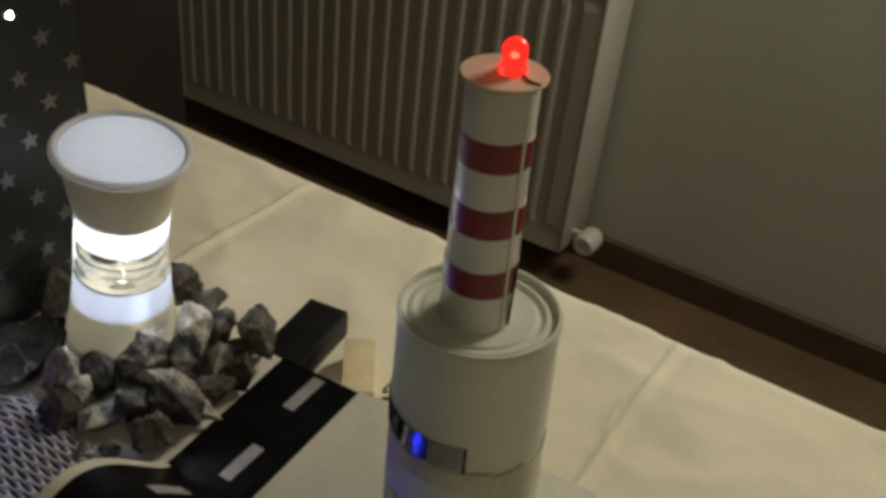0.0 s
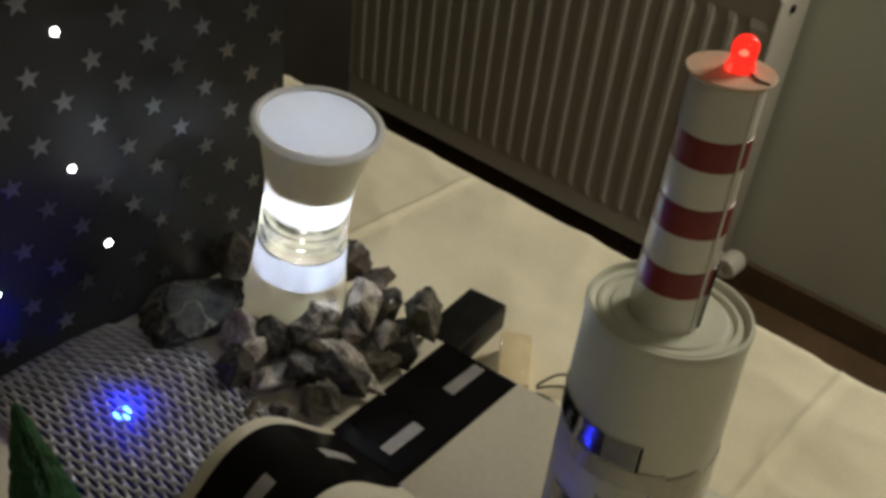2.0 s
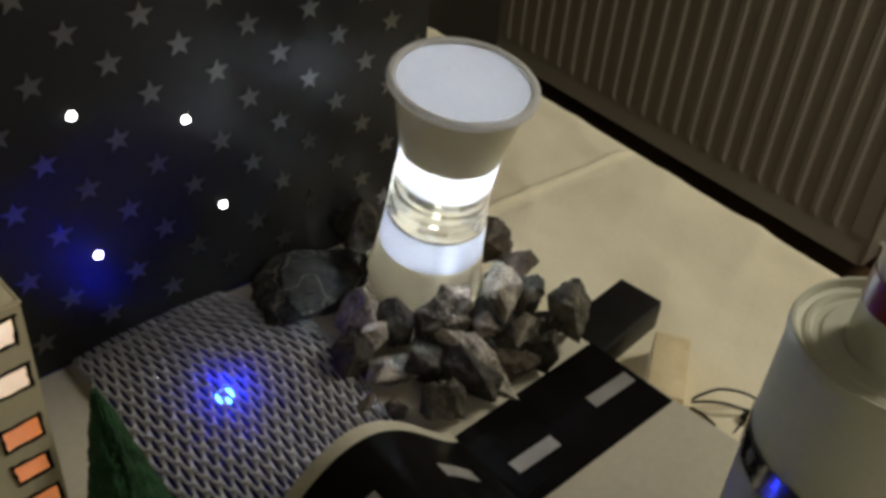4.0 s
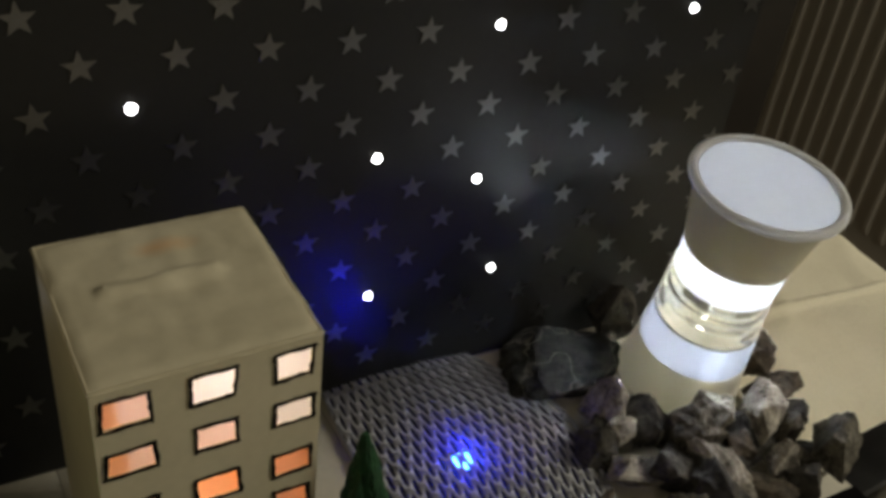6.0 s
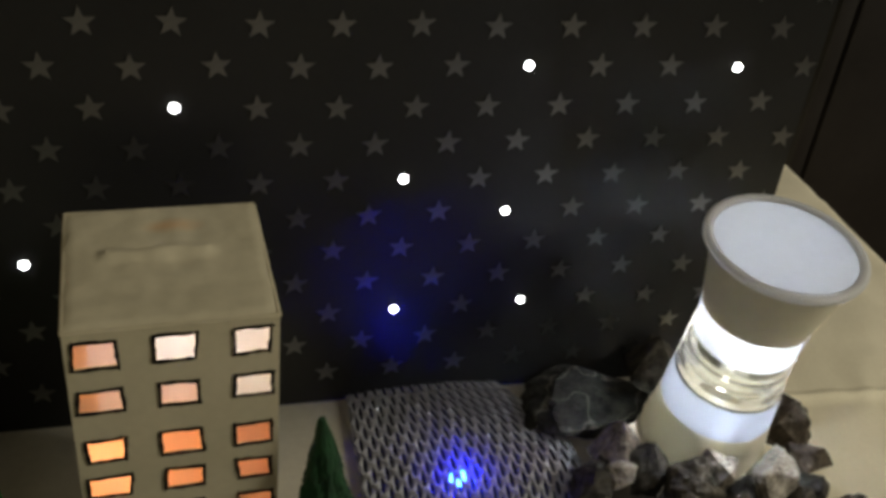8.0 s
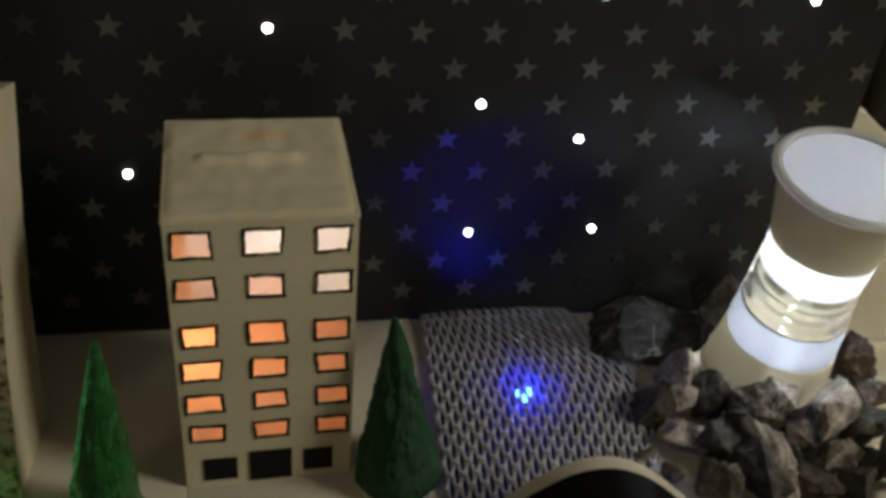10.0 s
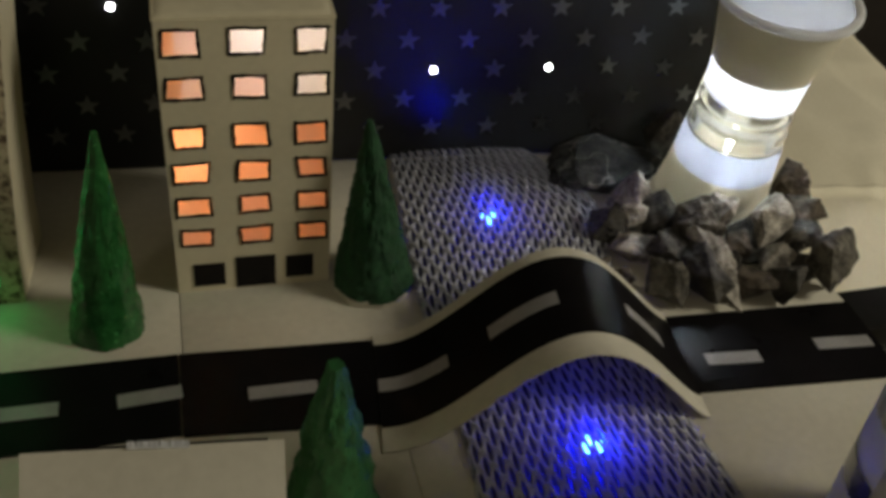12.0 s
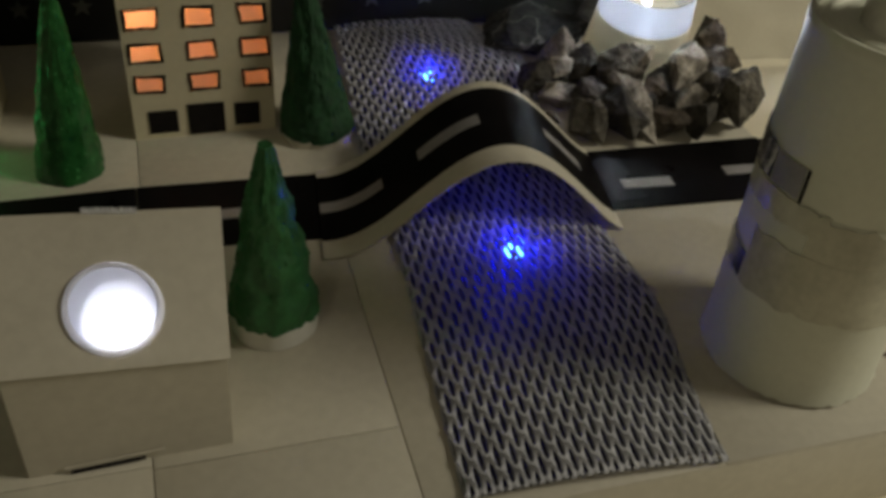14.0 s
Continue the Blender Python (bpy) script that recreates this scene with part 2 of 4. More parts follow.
# ---- shapes ----
def box(bm, x0, x1, y0, y1, z0, z1, m=None):
    vs = bmesh.ops.create_cube(bm, size=1.0)["verts"]
    bmesh.ops.transform(bm, matrix=Matrix.Translation(((x0 + x1) / 2, (y0 + y1) / 2, (z0 + z1) / 2)) @ Matrix.Diagonal((x1 - x0, y1 - y0, z1 - z0, 1)), verts=vs)
    if m:
        bmesh.ops.transform(bm, matrix=m, verts=vs)
    return vs


def rounded(bm, width, segments=2):
    bmesh.ops.bevel(bm, geom=bm.edges[:], offset=width, segments=segments, affect="EDGES", profile=0.5)


def lathe(bm, profile, steps=64, caps=True):
    """Turns (radius, height) pairs round the z axis."""
    rings = []
    for r, z in profile:
        rings.append([bm.verts.new((r * math.cos(2 * math.pi * i / steps), r * math.sin(2 * math.pi * i / steps), z)) for i in range(steps)])
    for a, b in zip(rings, rings[1:]):
        for i in range(steps):
            j = (i + 1) % steps
            bm.faces.new((a[i], a[j], b[j], b[i]))
    if caps:
        bm.faces.new(rings[0][::-1])
        bm.faces.new(rings[-1])
    return rings


def strip(bm, points, half, thick, axis_y):
    """A ribbon of the profile points (x, z), between y = axis_y - half and axis_y + half, with thickness."""
    rows = []
    for i, (x, z) in enumerate(points):
        a = points[max(0, i - 1)]
        b = points[min(len(points) - 1, i + 1)]
        t = Vector((b[0] - a[0], b[1] - a[1])).normalized()
        nx, nz = -t.y * thick, t.x * thick
        rows.append([bm.verts.new(p) for p in ((x, axis_y - half, z), (x, axis_y + half, z), (x + nx, axis_y + half, z + nz), (x + nx, axis_y - half, z + nz))])
    for a, b in zip(rows, rows[1:]):
        for i in range(4):
            j = (i + 1) % 4
            bm.faces.new((a[i], a[j], b[j], b[i]))
    bm.faces.new(rows[0])
    bm.faces.new(rows[-1][::-1])


def tube_along(bm, pts, radius, sides=8):
    rings = []
    for i, p in enumerate(pts):
        t = (Vector(pts[min(i + 1, len(pts) - 1)]) - Vector(pts[max(i - 1, 0)])).normalized()
        u = t.cross(Vector((0.13, 0.2, 1))).normalized()
        v = t.cross(u)
        rings.append([bm.verts.new(Vector(p) + radius * (math.cos(2 * math.pi * k / sides) * u + math.sin(2 * math.pi * k / sides) * v)) for k in range(sides)])
    for a, b in zip(rings, rings[1:]):
        for k in range(sides):
            j = (k + 1) % sides
            bm.faces.new((a[k], a[j], b[j], b[k]))
    bm.faces.new(rings[0][::-1])
    bm.faces.new(rings[-1])


def spline(pts, n=10):
    """Points on a smooth line through pts."""
    out = []
    P = [Vector(p) for p in pts]
    for i in range(len(P) - 1):
        a, b, c, d = P[max(0, i - 1)], P[i], P[i + 1], P[min(len(P) - 1, i + 2)]
        for k in range(n):
            t = k / n
            out.append(0.5 * (2 * b + (c - a) * t + (2 * a - 5 * b + 4 * c - d) * t * t + (3 * b - a - 3 * c + d) * t ** 3))
    return out + [P[-1]]


def link(name, bm, material, smooth=True, angle=40):
    me = bpy.data.meshes.new(name)
    bmesh.ops.recalc_face_normals(bm, faces=bm.faces[:])
    bm.to_mesh(me)
    bm.free()
    me.materials.append(material)
    if smooth:
        me.shade_smooth()
        me.set_sharp_from_angle(angle=radians(angle))
    return new(name, me)


def part(name, bm, material, parent, label="", smooth=True):
    ob = link(name, bm, material, smooth)
    ob.parent = parent
    return tagged(ob, label)


def thing(name, m, label, category, group=""):
    ob = new(name)
    ob.empty_display_size = 0.02
    ob.matrix_world = m
    return tagged(ob, label, category, group)


def boxed(*dims, bevel=0.0, m=None):
    bm = bmesh.new()
    box(bm, *dims, m)
    if bevel:
        rounded(bm, bevel)
    return bm


# ---- the room: walls, floor, ceiling ----
ROOM = pose(0, 0, 0, 0, 0, -6.45)
WALL_A, FLOOR_Z, CEIL_Z = 1.742, -0.80, 1.70


def structure(name, bm, material, label):
    ob = link(name, bm, material, smooth=False)
    ob.matrix_world = ROOM
    return tagged(ob, label, name.split("_")[0], kind="structure")


structure("floor", boxed(-2.6, WALL_A + 0.1, -3.0, 3.0, FLOOR_Z - 0.1, FLOOR_Z), FLOOR, "dark brown wooden floor of the room")
structure("ceiling", boxed(-2.6, WALL_A + 0.1, -3.0, 3.0, CEIL_Z, CEIL_Z + 0.1), CEIL, "plain off-white ceiling")
structure("wall_east", boxed(WALL_A, WALL_A + 0.1, -3.0, 3.0, FLOOR_Z, CEIL_Z), WALL, "plain matt off-white wall behind the radiator")
structure("wall_west", boxed(-2.7, -2.6, -3.0, 3.0, FLOOR_Z, CEIL_Z), WALL, "plain matt off-white wall")
structure("wall_north", boxed(-2.6, WALL_A, 3.0, 3.1, FLOOR_Z, CEIL_Z), WALL, "plain matt off-white wall")
structure("wall_south", boxed(-2.6, WALL_A, -3.1, -3.0, FLOOR_Z, CEIL_Z), WALL, "plain matt off-white wall")
structure("baseboard", boxed(WALL_A - 0.018, WALL_A - 0.002, -2.99, 2.99, FLOOR_Z, FLOOR_Z + 0.07, bevel=0.004), SKIRT, "brown wooden baseboard along the wall")

# ---- radiator ----
def radiator():
    A0, B0, B1, Z0, Z1, PITCH = 1.593, 0.310, 1.400, -0.722, -0.140, 0.0445
    ob = thing("radiator", ROOM, "white enamelled panel radiator with vertical flutes on the wall", "radiator")
    bm = bmesh.new()
    prof = []
    b = B0 + 0.03
    while b < B1 - 0.03:
        prof += [(b, 0.0), (b + PITCH * 0.24, 0.0), (b + PITCH * 0.36, 0.008), (b + PITCH * 0.88, 0.008)]
        b += PITCH
    prof = [(B0, 0.0)] + prof + [(B1, 0.0)]
    cols = []
    for b, d in prof:
        cols.append([bm.verts.new((A0 + (d if k in (2, 3) else 0.004 if k in (1, 4) else 0.0), b, z)) for k, z in enumerate((Z0, Z0 + 0.045, Z0 + 0.06, Z1 - 0.06, Z1 - 0.045, Z1))])
    for p, q in zip(cols, cols[1:]):
        for k in range(5):
            bm.faces.new((p[k], q[k], q[k + 1], p[k + 1]))
    part("front_panel", bm, RAD, ob, smooth=False)
    part("back_panel", boxed(A0 + 0.075, A0 + 0.09, B0, B1, Z0, Z1, bevel=0.003), RAD, ob)
    part("end_cover", boxed(A0 - 0.002, A0 + 0.125, B0 - 0.006, B0 + 0.001, Z0 + 0.004, Z1, bevel=0.002), RAD, ob)
    part("end_cover", boxed(A0 - 0.002, A0 + 0.095, B1 - 0.001, B1 + 0.006, Z0 + 0.004, Z1, bevel=0.002), RAD, ob)
    part("top_grille", boxed(A0 - 0.001, A0 + 0.095, B0, B1, Z1 - 0.004, Z1 + 0.012, bevel=0.003), RAD, ob)
    for k in range(2):
        part("convector_sheet", boxed(A0 + 0.03 + 0.025 * k, A0 + 0.034 + 0.025 * k, B0 + 0.02, B1 - 0.02, Z0 + 0.02, Z1 - 0.02), RAD, ob, smooth=False)
    bm = bmesh.new()
    lathe(bm, [(0.0075, 0.0), (0.0075, 0.004), (0.0040, 0.005)], 20)
    bmesh.ops.transform(bm, matrix=pose(A0 + 0.045, B0 - 0.007, Z1 - 0.020, 90, 0, 0), verts=bm.verts[:])
    part("bleed_screw", bm, BLACK, ob, "dark round bleed screw")
    bm = bmesh.new()
    lathe(bm, [(0.004, -0.03), (0.021, -0.03), (0.025, -0.022), (0.025, 0.018), (0.020, 0.026), (0.010, 0.026), (0.010, 0.020), (0.004, 0.020)], 32)
    bmesh.ops.transform(bm, matrix=pose(A0 + 0.030, B0 - 0.050, Z0 + 0.035, 0, -90, 0), verts=bm.verts[:])
    part("valve", bm, PLASTIC, ob, "white round valve cap")
    bm = bmesh.new()
    tube_along(bm, spline([(A0 + 0.05, B0, Z0 + 0.035), (A0 + 0.05, B0 - 0.045, Z0 + 0.035), (A0 + 0.056, B0 - 0.050, Z0 + 0.035), (A0 + 0.080, B0 - 0.051, Z0 + 0.036)]), 0.006, 12)
    part("pipe", bm, PLASTIC, ob)
    return ob


radiator()


def cabinet():
    ob = thing("cabinet", ROOM, "narrow black wooden cabinet standing on the floor beyond the table", "cabinet")
    part("body", boxed(0.634, 0.784, 0.532, 1.30, FLOOR_Z + 0.05, 0.6, bevel=0.006), DARKWOOD, ob)
    part("plinth", boxed(0.65, 0.77, 0.55, 1.28, FLOOR_Z, FLOOR_Z + 0.05), DARKWOOD, ob)
    part("door", boxed(0.614, 0.632, 0.535, 0.912, FLOOR_Z + 0.06, 0.59, bevel=0.003), DARKWOOD, ob)
    part("door", boxed(0.614, 0.632, 0.920, 1.297, FLOOR_Z + 0.06, 0.59, bevel=0.003), DARKWOOD, ob)


cabinet()

# ---- table and cloth ----
TABLE_Z, EDGE_A = -0.05, 0.5835
FOLDS = (0.155, -0.195, -0.545, 0.505)


def table():
    ob = thing("table", ROOM, "wooden table under the cream cloth", "table")
    top = TABLE_Z - 0.003
    part("tabletop", boxed(-0.62, EDGE_A - 0.012, -0.75, 0.95, top - 0.03, top - 0.001, bevel=0.004), SKIRT, ob)
    for a in (-0.56, EDGE_A - 0.08):
        for b in (-0.68, 0.88):
            part("leg", boxed(a - 0.03, a + 0.03, b - 0.03, b + 0.03, FLOOR_Z, top - 0.03, bevel=0.004), SKIRT, ob)


table()


def cloth_height(a, b):
    """Folds pressed into the cloth, and soft waves between them."""
    h = 0.0
    for line in FOLDS:
        d = (b - line) + 0.003 * math.sin(a * 9)
        h += 0.0022 * math.exp(-(d / 0.0032) ** 2) - 0.0009 * math.exp(-((d + 0.009) / 0.006) ** 2)
    for line in (0.37, 0.02, -0.33):
        d = (a - line) + 0.003 * math.sin(b * 11)
        h += 0.0010 * math.exp(-(d / 0.006) ** 2)
    h += 0.0030 * noise.noise(Vector((a * 9, b * 9, 0))) + 0.0026 * noise.noise(Vector((a * 24 + b * 8, b * 24, 3))) + 0.0006 * noise.noise(Vector((a * 70, b * 70, 6)))
    crease = 1 - abs(noise.noise(Vector((a * 10 + b * 6, b * 10 - a * 4, 9)))) * 2.2
    h += 0.0016 * max(0.0, crease) ** 5
    return h


def tablecloth():
    bm = bmesh.new()
    prof = [(-0.66, -0.30), (-0.655, -0.06)]
    a = -0.64
    while a < EDGE_A - 0.012:
        prof.append((a, 0.0))
        a += 0.005
    prof += [(EDGE_A - 0.008, -0.0008), (EDGE_A - 0.003, -0.004), (EDGE_A, -0.010)]
    prof += [(EDGE_A + 0.002, -0.03), (EDGE_A + 0.003, -0.10), (EDGE_A + 0.004, -0.17), (EDGE_A + 0.005, -0.26)]
    rows = []
    stations = sorted([-0.78 + 1.76 * i / 330 for i in range(331)] + [f + 0.0016 * k for f in FOLDS for k in range(-9, 10)])
    for b in stations:
        row = []
        for a, d in prof:
            h = max(-0.0016, cloth_height(a, b)) if d > -0.002 else 0
            w = 0.010 * math.sin(b * 24) * min(1, max(0, -d - 0.02) * 5) if a > 0 else 0
            row.append(bm.verts.new((a + w, b, TABLE_Z + d + h)))
        rows.append(row)
    for p, q in zip(rows, rows[1:]):
        for k in range(len(prof) - 1):
            bm.faces.new((p[k], p[k + 1], q[k + 1], q[k]))
    ob = link("tablecloth", bm, CLOTH, angle=80)
    ob.matrix_world = ROOM
    sol = ob.modifiers.new("thickness", "SOLIDIFY")
    sol.thickness, sol.offset = 0.0012, -1
    tagged(ob, "cream cotton tablecloth with pressed fold lines on the table", "tablecloth")


tablecloth()

# ---- the model's base ----
BX0, BX1, BY0, BY1 = -0.24, 0.330, -0.256, 0.135


def model_base():
    ob = thing("model_base", pose(0, 0, TABLE_Z), "white card platform of the model town on the tablecloth", "platform")
    bm = boxed(BX0, BX1, BY0, BY1, 0.0015, -TABLE_Z - 0.0014, bevel=0.0012)
    part("box", bm, CARD, ob)
    g = 0.00022
    sheets = [
        (BX0, -0.002, -0.0440, BY1), (-0.002, 0.118, -0.0440, BY1), (0.118, 0.196, -0.0440, BY1), (0.196, BX1, -0.0600, BY1),
        (BX0, -0.005, -0.210, -0.0440), (BX0, -0.005, BY0, -0.210), (-0.005, 0.085, -0.2115, -0.0440), (-0.005, 0.085, BY0, -0.2115),
        (0.085, 0.200, BY0, -0.0440), (0.200, BX1, BY0, -0.0600),
    ]
    for i, (x0, x1, y0, y1) in enumerate(sheets):
        bm = boxed(x0 + g, x1 - g, y0 + g, y1 - g, -TABLE_Z - 0.0012, -TABLE_Z, bevel=0.0003, m=None)
        part("sheet", bm, CARD, ob)
    return ob


model_base()


# ---- road ----
def road_strip(corners, dashes, label):
    bm = bmesh.new()
    low = [bm.verts.new((x, y, 0.0002)) for x, y in corners]
    top = [bm.verts.new((x, y, 0.0010)) for x, y in corners]
    bm.faces.new(low[::-1])
    bm.faces.new(top)
    for i in range(len(corners)):
        j = (i + 1) % len(corners)
        bm.faces.new((low[i], low[j], top[j], top[i]))
    ob = tagged(link("road_strip", bm, ROAD, smooth=False), label, "road", "road strips")
    for x0, y0, x1, y1, w in dashes:
        d = Vector((x1 - x0, y1 - y0, 0))
        m = Matrix.Translation((x0, y0, 0)) @ Matrix.Rotation(math.atan2(d.y, d.x), 4, "Z")
        part("dash", boxed(0, d.length, -w / 2, w / 2, 0.0011, 0.0015, m=m), DASH, ob, smooth=False)
    return ob


road_strip([(BX0, -0.0430), (-0.004, -0.0425), (-0.004, -0.0895), (BX0, -0.0885)], [(-0.165, -0.067, -0.136, -0.067, 0.0075), (-0.120, -0.067, -0.092, -0.067, 0.0075), (-0.078, -0.0675, -0.052, -0.0675, 0.0075), (-0.029, -0.0675, -0.003, -0.0655, 0.0075)], "black card road with pale grey lane dashes on the platform")
road_strip([(-0.0035, -0.0425), (0.0826, -0.0466), (0.0767, -0.0968), (-0.0035, -0.0905)], [(0.024, -0.0715, 0.0535, -0.0715, 0.0072)], "black card road with one pale dash before the bridge")
road_strip([(0.2275, -0.0520), (0.3300, -0.0550), (0.3275, -0.1085), (0.2214, -0.1025)], [(0.2345, -0.0835, 0.2620, -0.0855, 0.0075), (0.2945, -0.0820, 0.3245, -0.0840, 0.0075)], "black card road with two pale dashes past the bridge")


bm = boxed(0.226, 0.243, -0.097, -0.060, 0.0011, 0.00125)
tagged(link("tape_strip", bm, surface("tape_over_black", (0.003, 0.003, 0.004), (0.008, 0.008, 0.009), 70, 400, 0.30, 0.35, 0.0008, specular=0.09), smooth=False), "clear shiny tape strip holding the black road down", "tape")


def arch(x):
    if x < 0.082 or x > 0.224:
        return 0.0
    if x < 0.161:
        return 0.0455 * (0.5 - 0.5 * math.cos(math.pi * (x - 0.082) / 0.079))
    return 0.0455 * math.cos(math.pi / 2 * (x - 0.161) / 0.063) ** 1.3


def bridge():
    ob = thing("bridge", pose(0, 0, 0.0002), "curved white card bridge with black road over the river", "bridge")
    sk = 0.12

    def prof(x0, x1, lift, n=60):
        return [(x0 + (x1 - x0) * i / n, arch(x0 + (x1 - x0) * i / n) + lift) for i in range(n + 1)]

    def skewed(bm):
        for v in bm.verts:
            v.co.x += sk * (v.co.y + 0.08)
            v.co.y -= 0.035 * (v.co.x - 0.15)

    bm = bmesh.new()
    strip(bm, prof(0.0785, 0.2238, 0.0002), 0.0345, 0.0006, -0.0805)
    skewed(bm)
    part("deck", bm, CARD, ob, "white card arch with pale edges")
    bm = bmesh.new()
    strip(bm, prof(0.0786, 0.2237, 0.0009), 0.0245, 0.0004, -0.0775)
    skewed(bm)
    part("road_surface", bm, ROAD, ob)
    for x0, x1, yc in ((0.079, 0.109, -0.0785), (0.1255, 0.1535, -0.0790), (0.1870, 0.2090, -0.0785)):
        bm = bmesh.new()
        strip(bm, prof(x0, x1, 0.0014, 16), 0.0037, 0.0004, yc)
        skewed(bm)
        part("dash", bm, DASH, ob)


bridge()

# ---- river ----
RIVER = thing("river", pose(0, 0, 0), "grey expanded metal mesh laid as a river, lit blue from below", "model river")


def river_sides(y):
    t = (y + 0.250) / 0.365
    left = 0.099 + 0.010 * min(1, t / 0.4) + (0.014 * max(0, (t - 0.6) / 0.4))
    right = 0.200 + 0.008 * math.sin(min(1, t / 0.6) * math.pi * 0.5) + 0.018 * math.exp(-((t - 0.80) / 0.14) ** 2) - 0.012 * max(0, (t - 0.88) / 0.12) + 0.007 * math.exp(-((y + 0.165) / 0.04) ** 2)
    return left, right


def bed():
    """Dark paper under the mesh, a little narrower than it."""
    bm = bmesh.new()
    rows = []
    for i in range(41):
        y = -0.2490 + 0.3500 * i / 40
        left, right = river_sides(y)
        rows.append([bm.verts.new(p) for p in ((left + 0.0008, y, 0.0002), (right - 0.0008, y, 0.0002), (right - 0.0008, y, 0.0008), (left + 0.0008, y, 0.0008))])
    for p, q in zip(rows, rows[1:]):
        for k in range(4):
            bm.faces.new((p[k], p[(k + 1) % 4], q[(k + 1) % 4], q[k]))
    bm.faces.new(rows[0])
    bm.faces.new(rows[-1][::-1])
    part("river_bed", bm, BED, RIVER, "dark grey paper bed", smooth=False)


bed()


def river_mesh():
    """Expanded metal: staggered diamond openings between twisted strands."""
    bm = bmesh.new()
    NX, L = 17, 0.0146
    rows = int(0.3525 / (L / 2 * 0.985))
    hx = 0.5 / NX

    def place(s, y, dz):
        y0, y1 = -0.2525, 0.110
        y = max(y, y0)
        left, right = river_sides(y)
        s = min(max(s, 0), 1)
        under = 0.0055
        hump = under * (1 - (2 * s - 1) ** 2) if 0 < s < 1 else 0
        wob = 0.0006 * noise.noise(Vector((s * 8, y * 60, 0)))
        return (left + (right - left) * s, y - 0.006 * (s - 0.5), 0.0014 + 0.0010 * s * min(1, max(0, (y + 0.25) / 0.05)) + 0.0020 * min(1, max(0, (y + 0.06) / 0.05)) + hump * (0.75 - 0.35 * min(1, max(0, (y + 0.02) / 0.10))) + dz + wob)

    cache = {}

    def vert(s, y, dz):
        k = (round(s, 5), round(y, 5), round(dz, 5))
        if k not in cache:
            cache[k] = bm.verts.new(place(s, y, dz))
        return cache[k]

    for r in range(-1, rows):
        y = -0.2525 + L / 2 * (r + 1) * 0.985
        for c in range(NX + 1):
            s = (c + (0.5 if r % 2 else 0.0)) / NX
            if s > 1.001:
                continue
            corners = [(s, y + L / 2), (s + hx, y), (s, y - L / 2), (s - hx, y)]
            o, n_ = [], []
            for k in range(4):
                a, b = corners[k], corners[(k + 1) % 4]
                o += [vert(a[0], a[1], 0.0), vert((a[0] + b[0]) / 2, (a[1] + b[1]) / 2, 0.0)]
            for k in range(8):
                t = math.pi / 2 - k * math.pi / 4
                u, v = math.cos(t) * hx * 0.37, math.sin(t) * L * 0.41
                n_.append(vert(s + u - 0.1 * v, y + v, 0.0004 * math.cos(t) - 0.0006 * math.sin(t)))
            for k in range(8):
                j = (k + 1) % 8
                q = []
                for v in (o[k], o[j], n_[j], n_[k]):
                    if v not in q:
                        q.append(v)
                if len(q) > 2:
                    try:
                        bm.faces.new(q)
                    except ValueError:
                        pass
    ob = part("metal_mesh", bm, METAL, RIVER)
    sol = ob.modifiers.new("thickness", "SOLIDIFY")
    sol.thickness, sol.offset = 0.0012, 0


river_mesh()


def led_shape(bm, r, h):
    prof = [(r * 1.16, 0), (r * 1.16, r * 0.35), (r, r * 0.36), (r, h - r)]
    prof += [(r * math.cos(a * math.pi / 16), h - r + r * math.sin(a * math.pi / 16)) for a in range(1, 8)] + [(0.0004, h)]
    lathe(bm, prof, 20)


for x, y in ((0.1635, 0.0380), (0.1610, -0.1235)):
    ob = thing("blue_led", pose(x, y, 0.0009), "small lit blue LED under the river mesh", "led", "river lights")
    bm = bmesh.new()
    lathe(bm, [(0.0048, 0.0), (0.0048, 0.0012), (0.0040, 0.0020), (0.0014, 0.0024)], 24)
    part("lens", bm, LEDBLUE, ob)

# ---- backdrop ----


def star_mesh():
    bm = bmesh.new()
    f, b = [], []
    for k in range(10):
        r = 0.0064 if k % 2 == 0 else 0.0027
        a = math.pi / 2 + k * math.pi / 5
        f.append(bm.verts.new((r * math.cos(a), -0.0004, r * math.sin(a))))
        b.append(bm.verts.new((r * math.cos(a), 0.0002, r * math.sin(a))))
    bm.faces.new(f)
    bm.faces.new(b[::-1])
    for k in range(10):
        j = (k + 1) % 10
        bm.faces.new((f[k], f[j], b[j], b[k]))
    bmesh.ops.recalc_face_normals(bm, faces=bm.faces[:])
    me = bpy.data.meshes.new("star")
    bm.to_mesh(me)
    bm.free()
    me.materials.append(STAR)
    return me




def back_y(x):
    """The paper panel bows a little towards the front at its free end."""
    return 0.1085 - 0.035 * x - 0.25 * max(0.0, x - 0.15) ** 2


def on_back(x, z, proud=0.0):
    slope = math.degrees(math.atan2(back_y(x + 0.002) - back_y(x - 0.002), 0.004))
    return pose(x, back_y(x), z, 0, 0, slope) @ Matrix.Translation((0, proud, 0))


LED_AT = ((0.142, 0.132), (0.194, 0.113), (0.210, 0.059), (0.143, 0.058), (0.042, 0.169), (-0.024, 0.096), (0.1945, 0.1875), (0.2965, 0.1885))


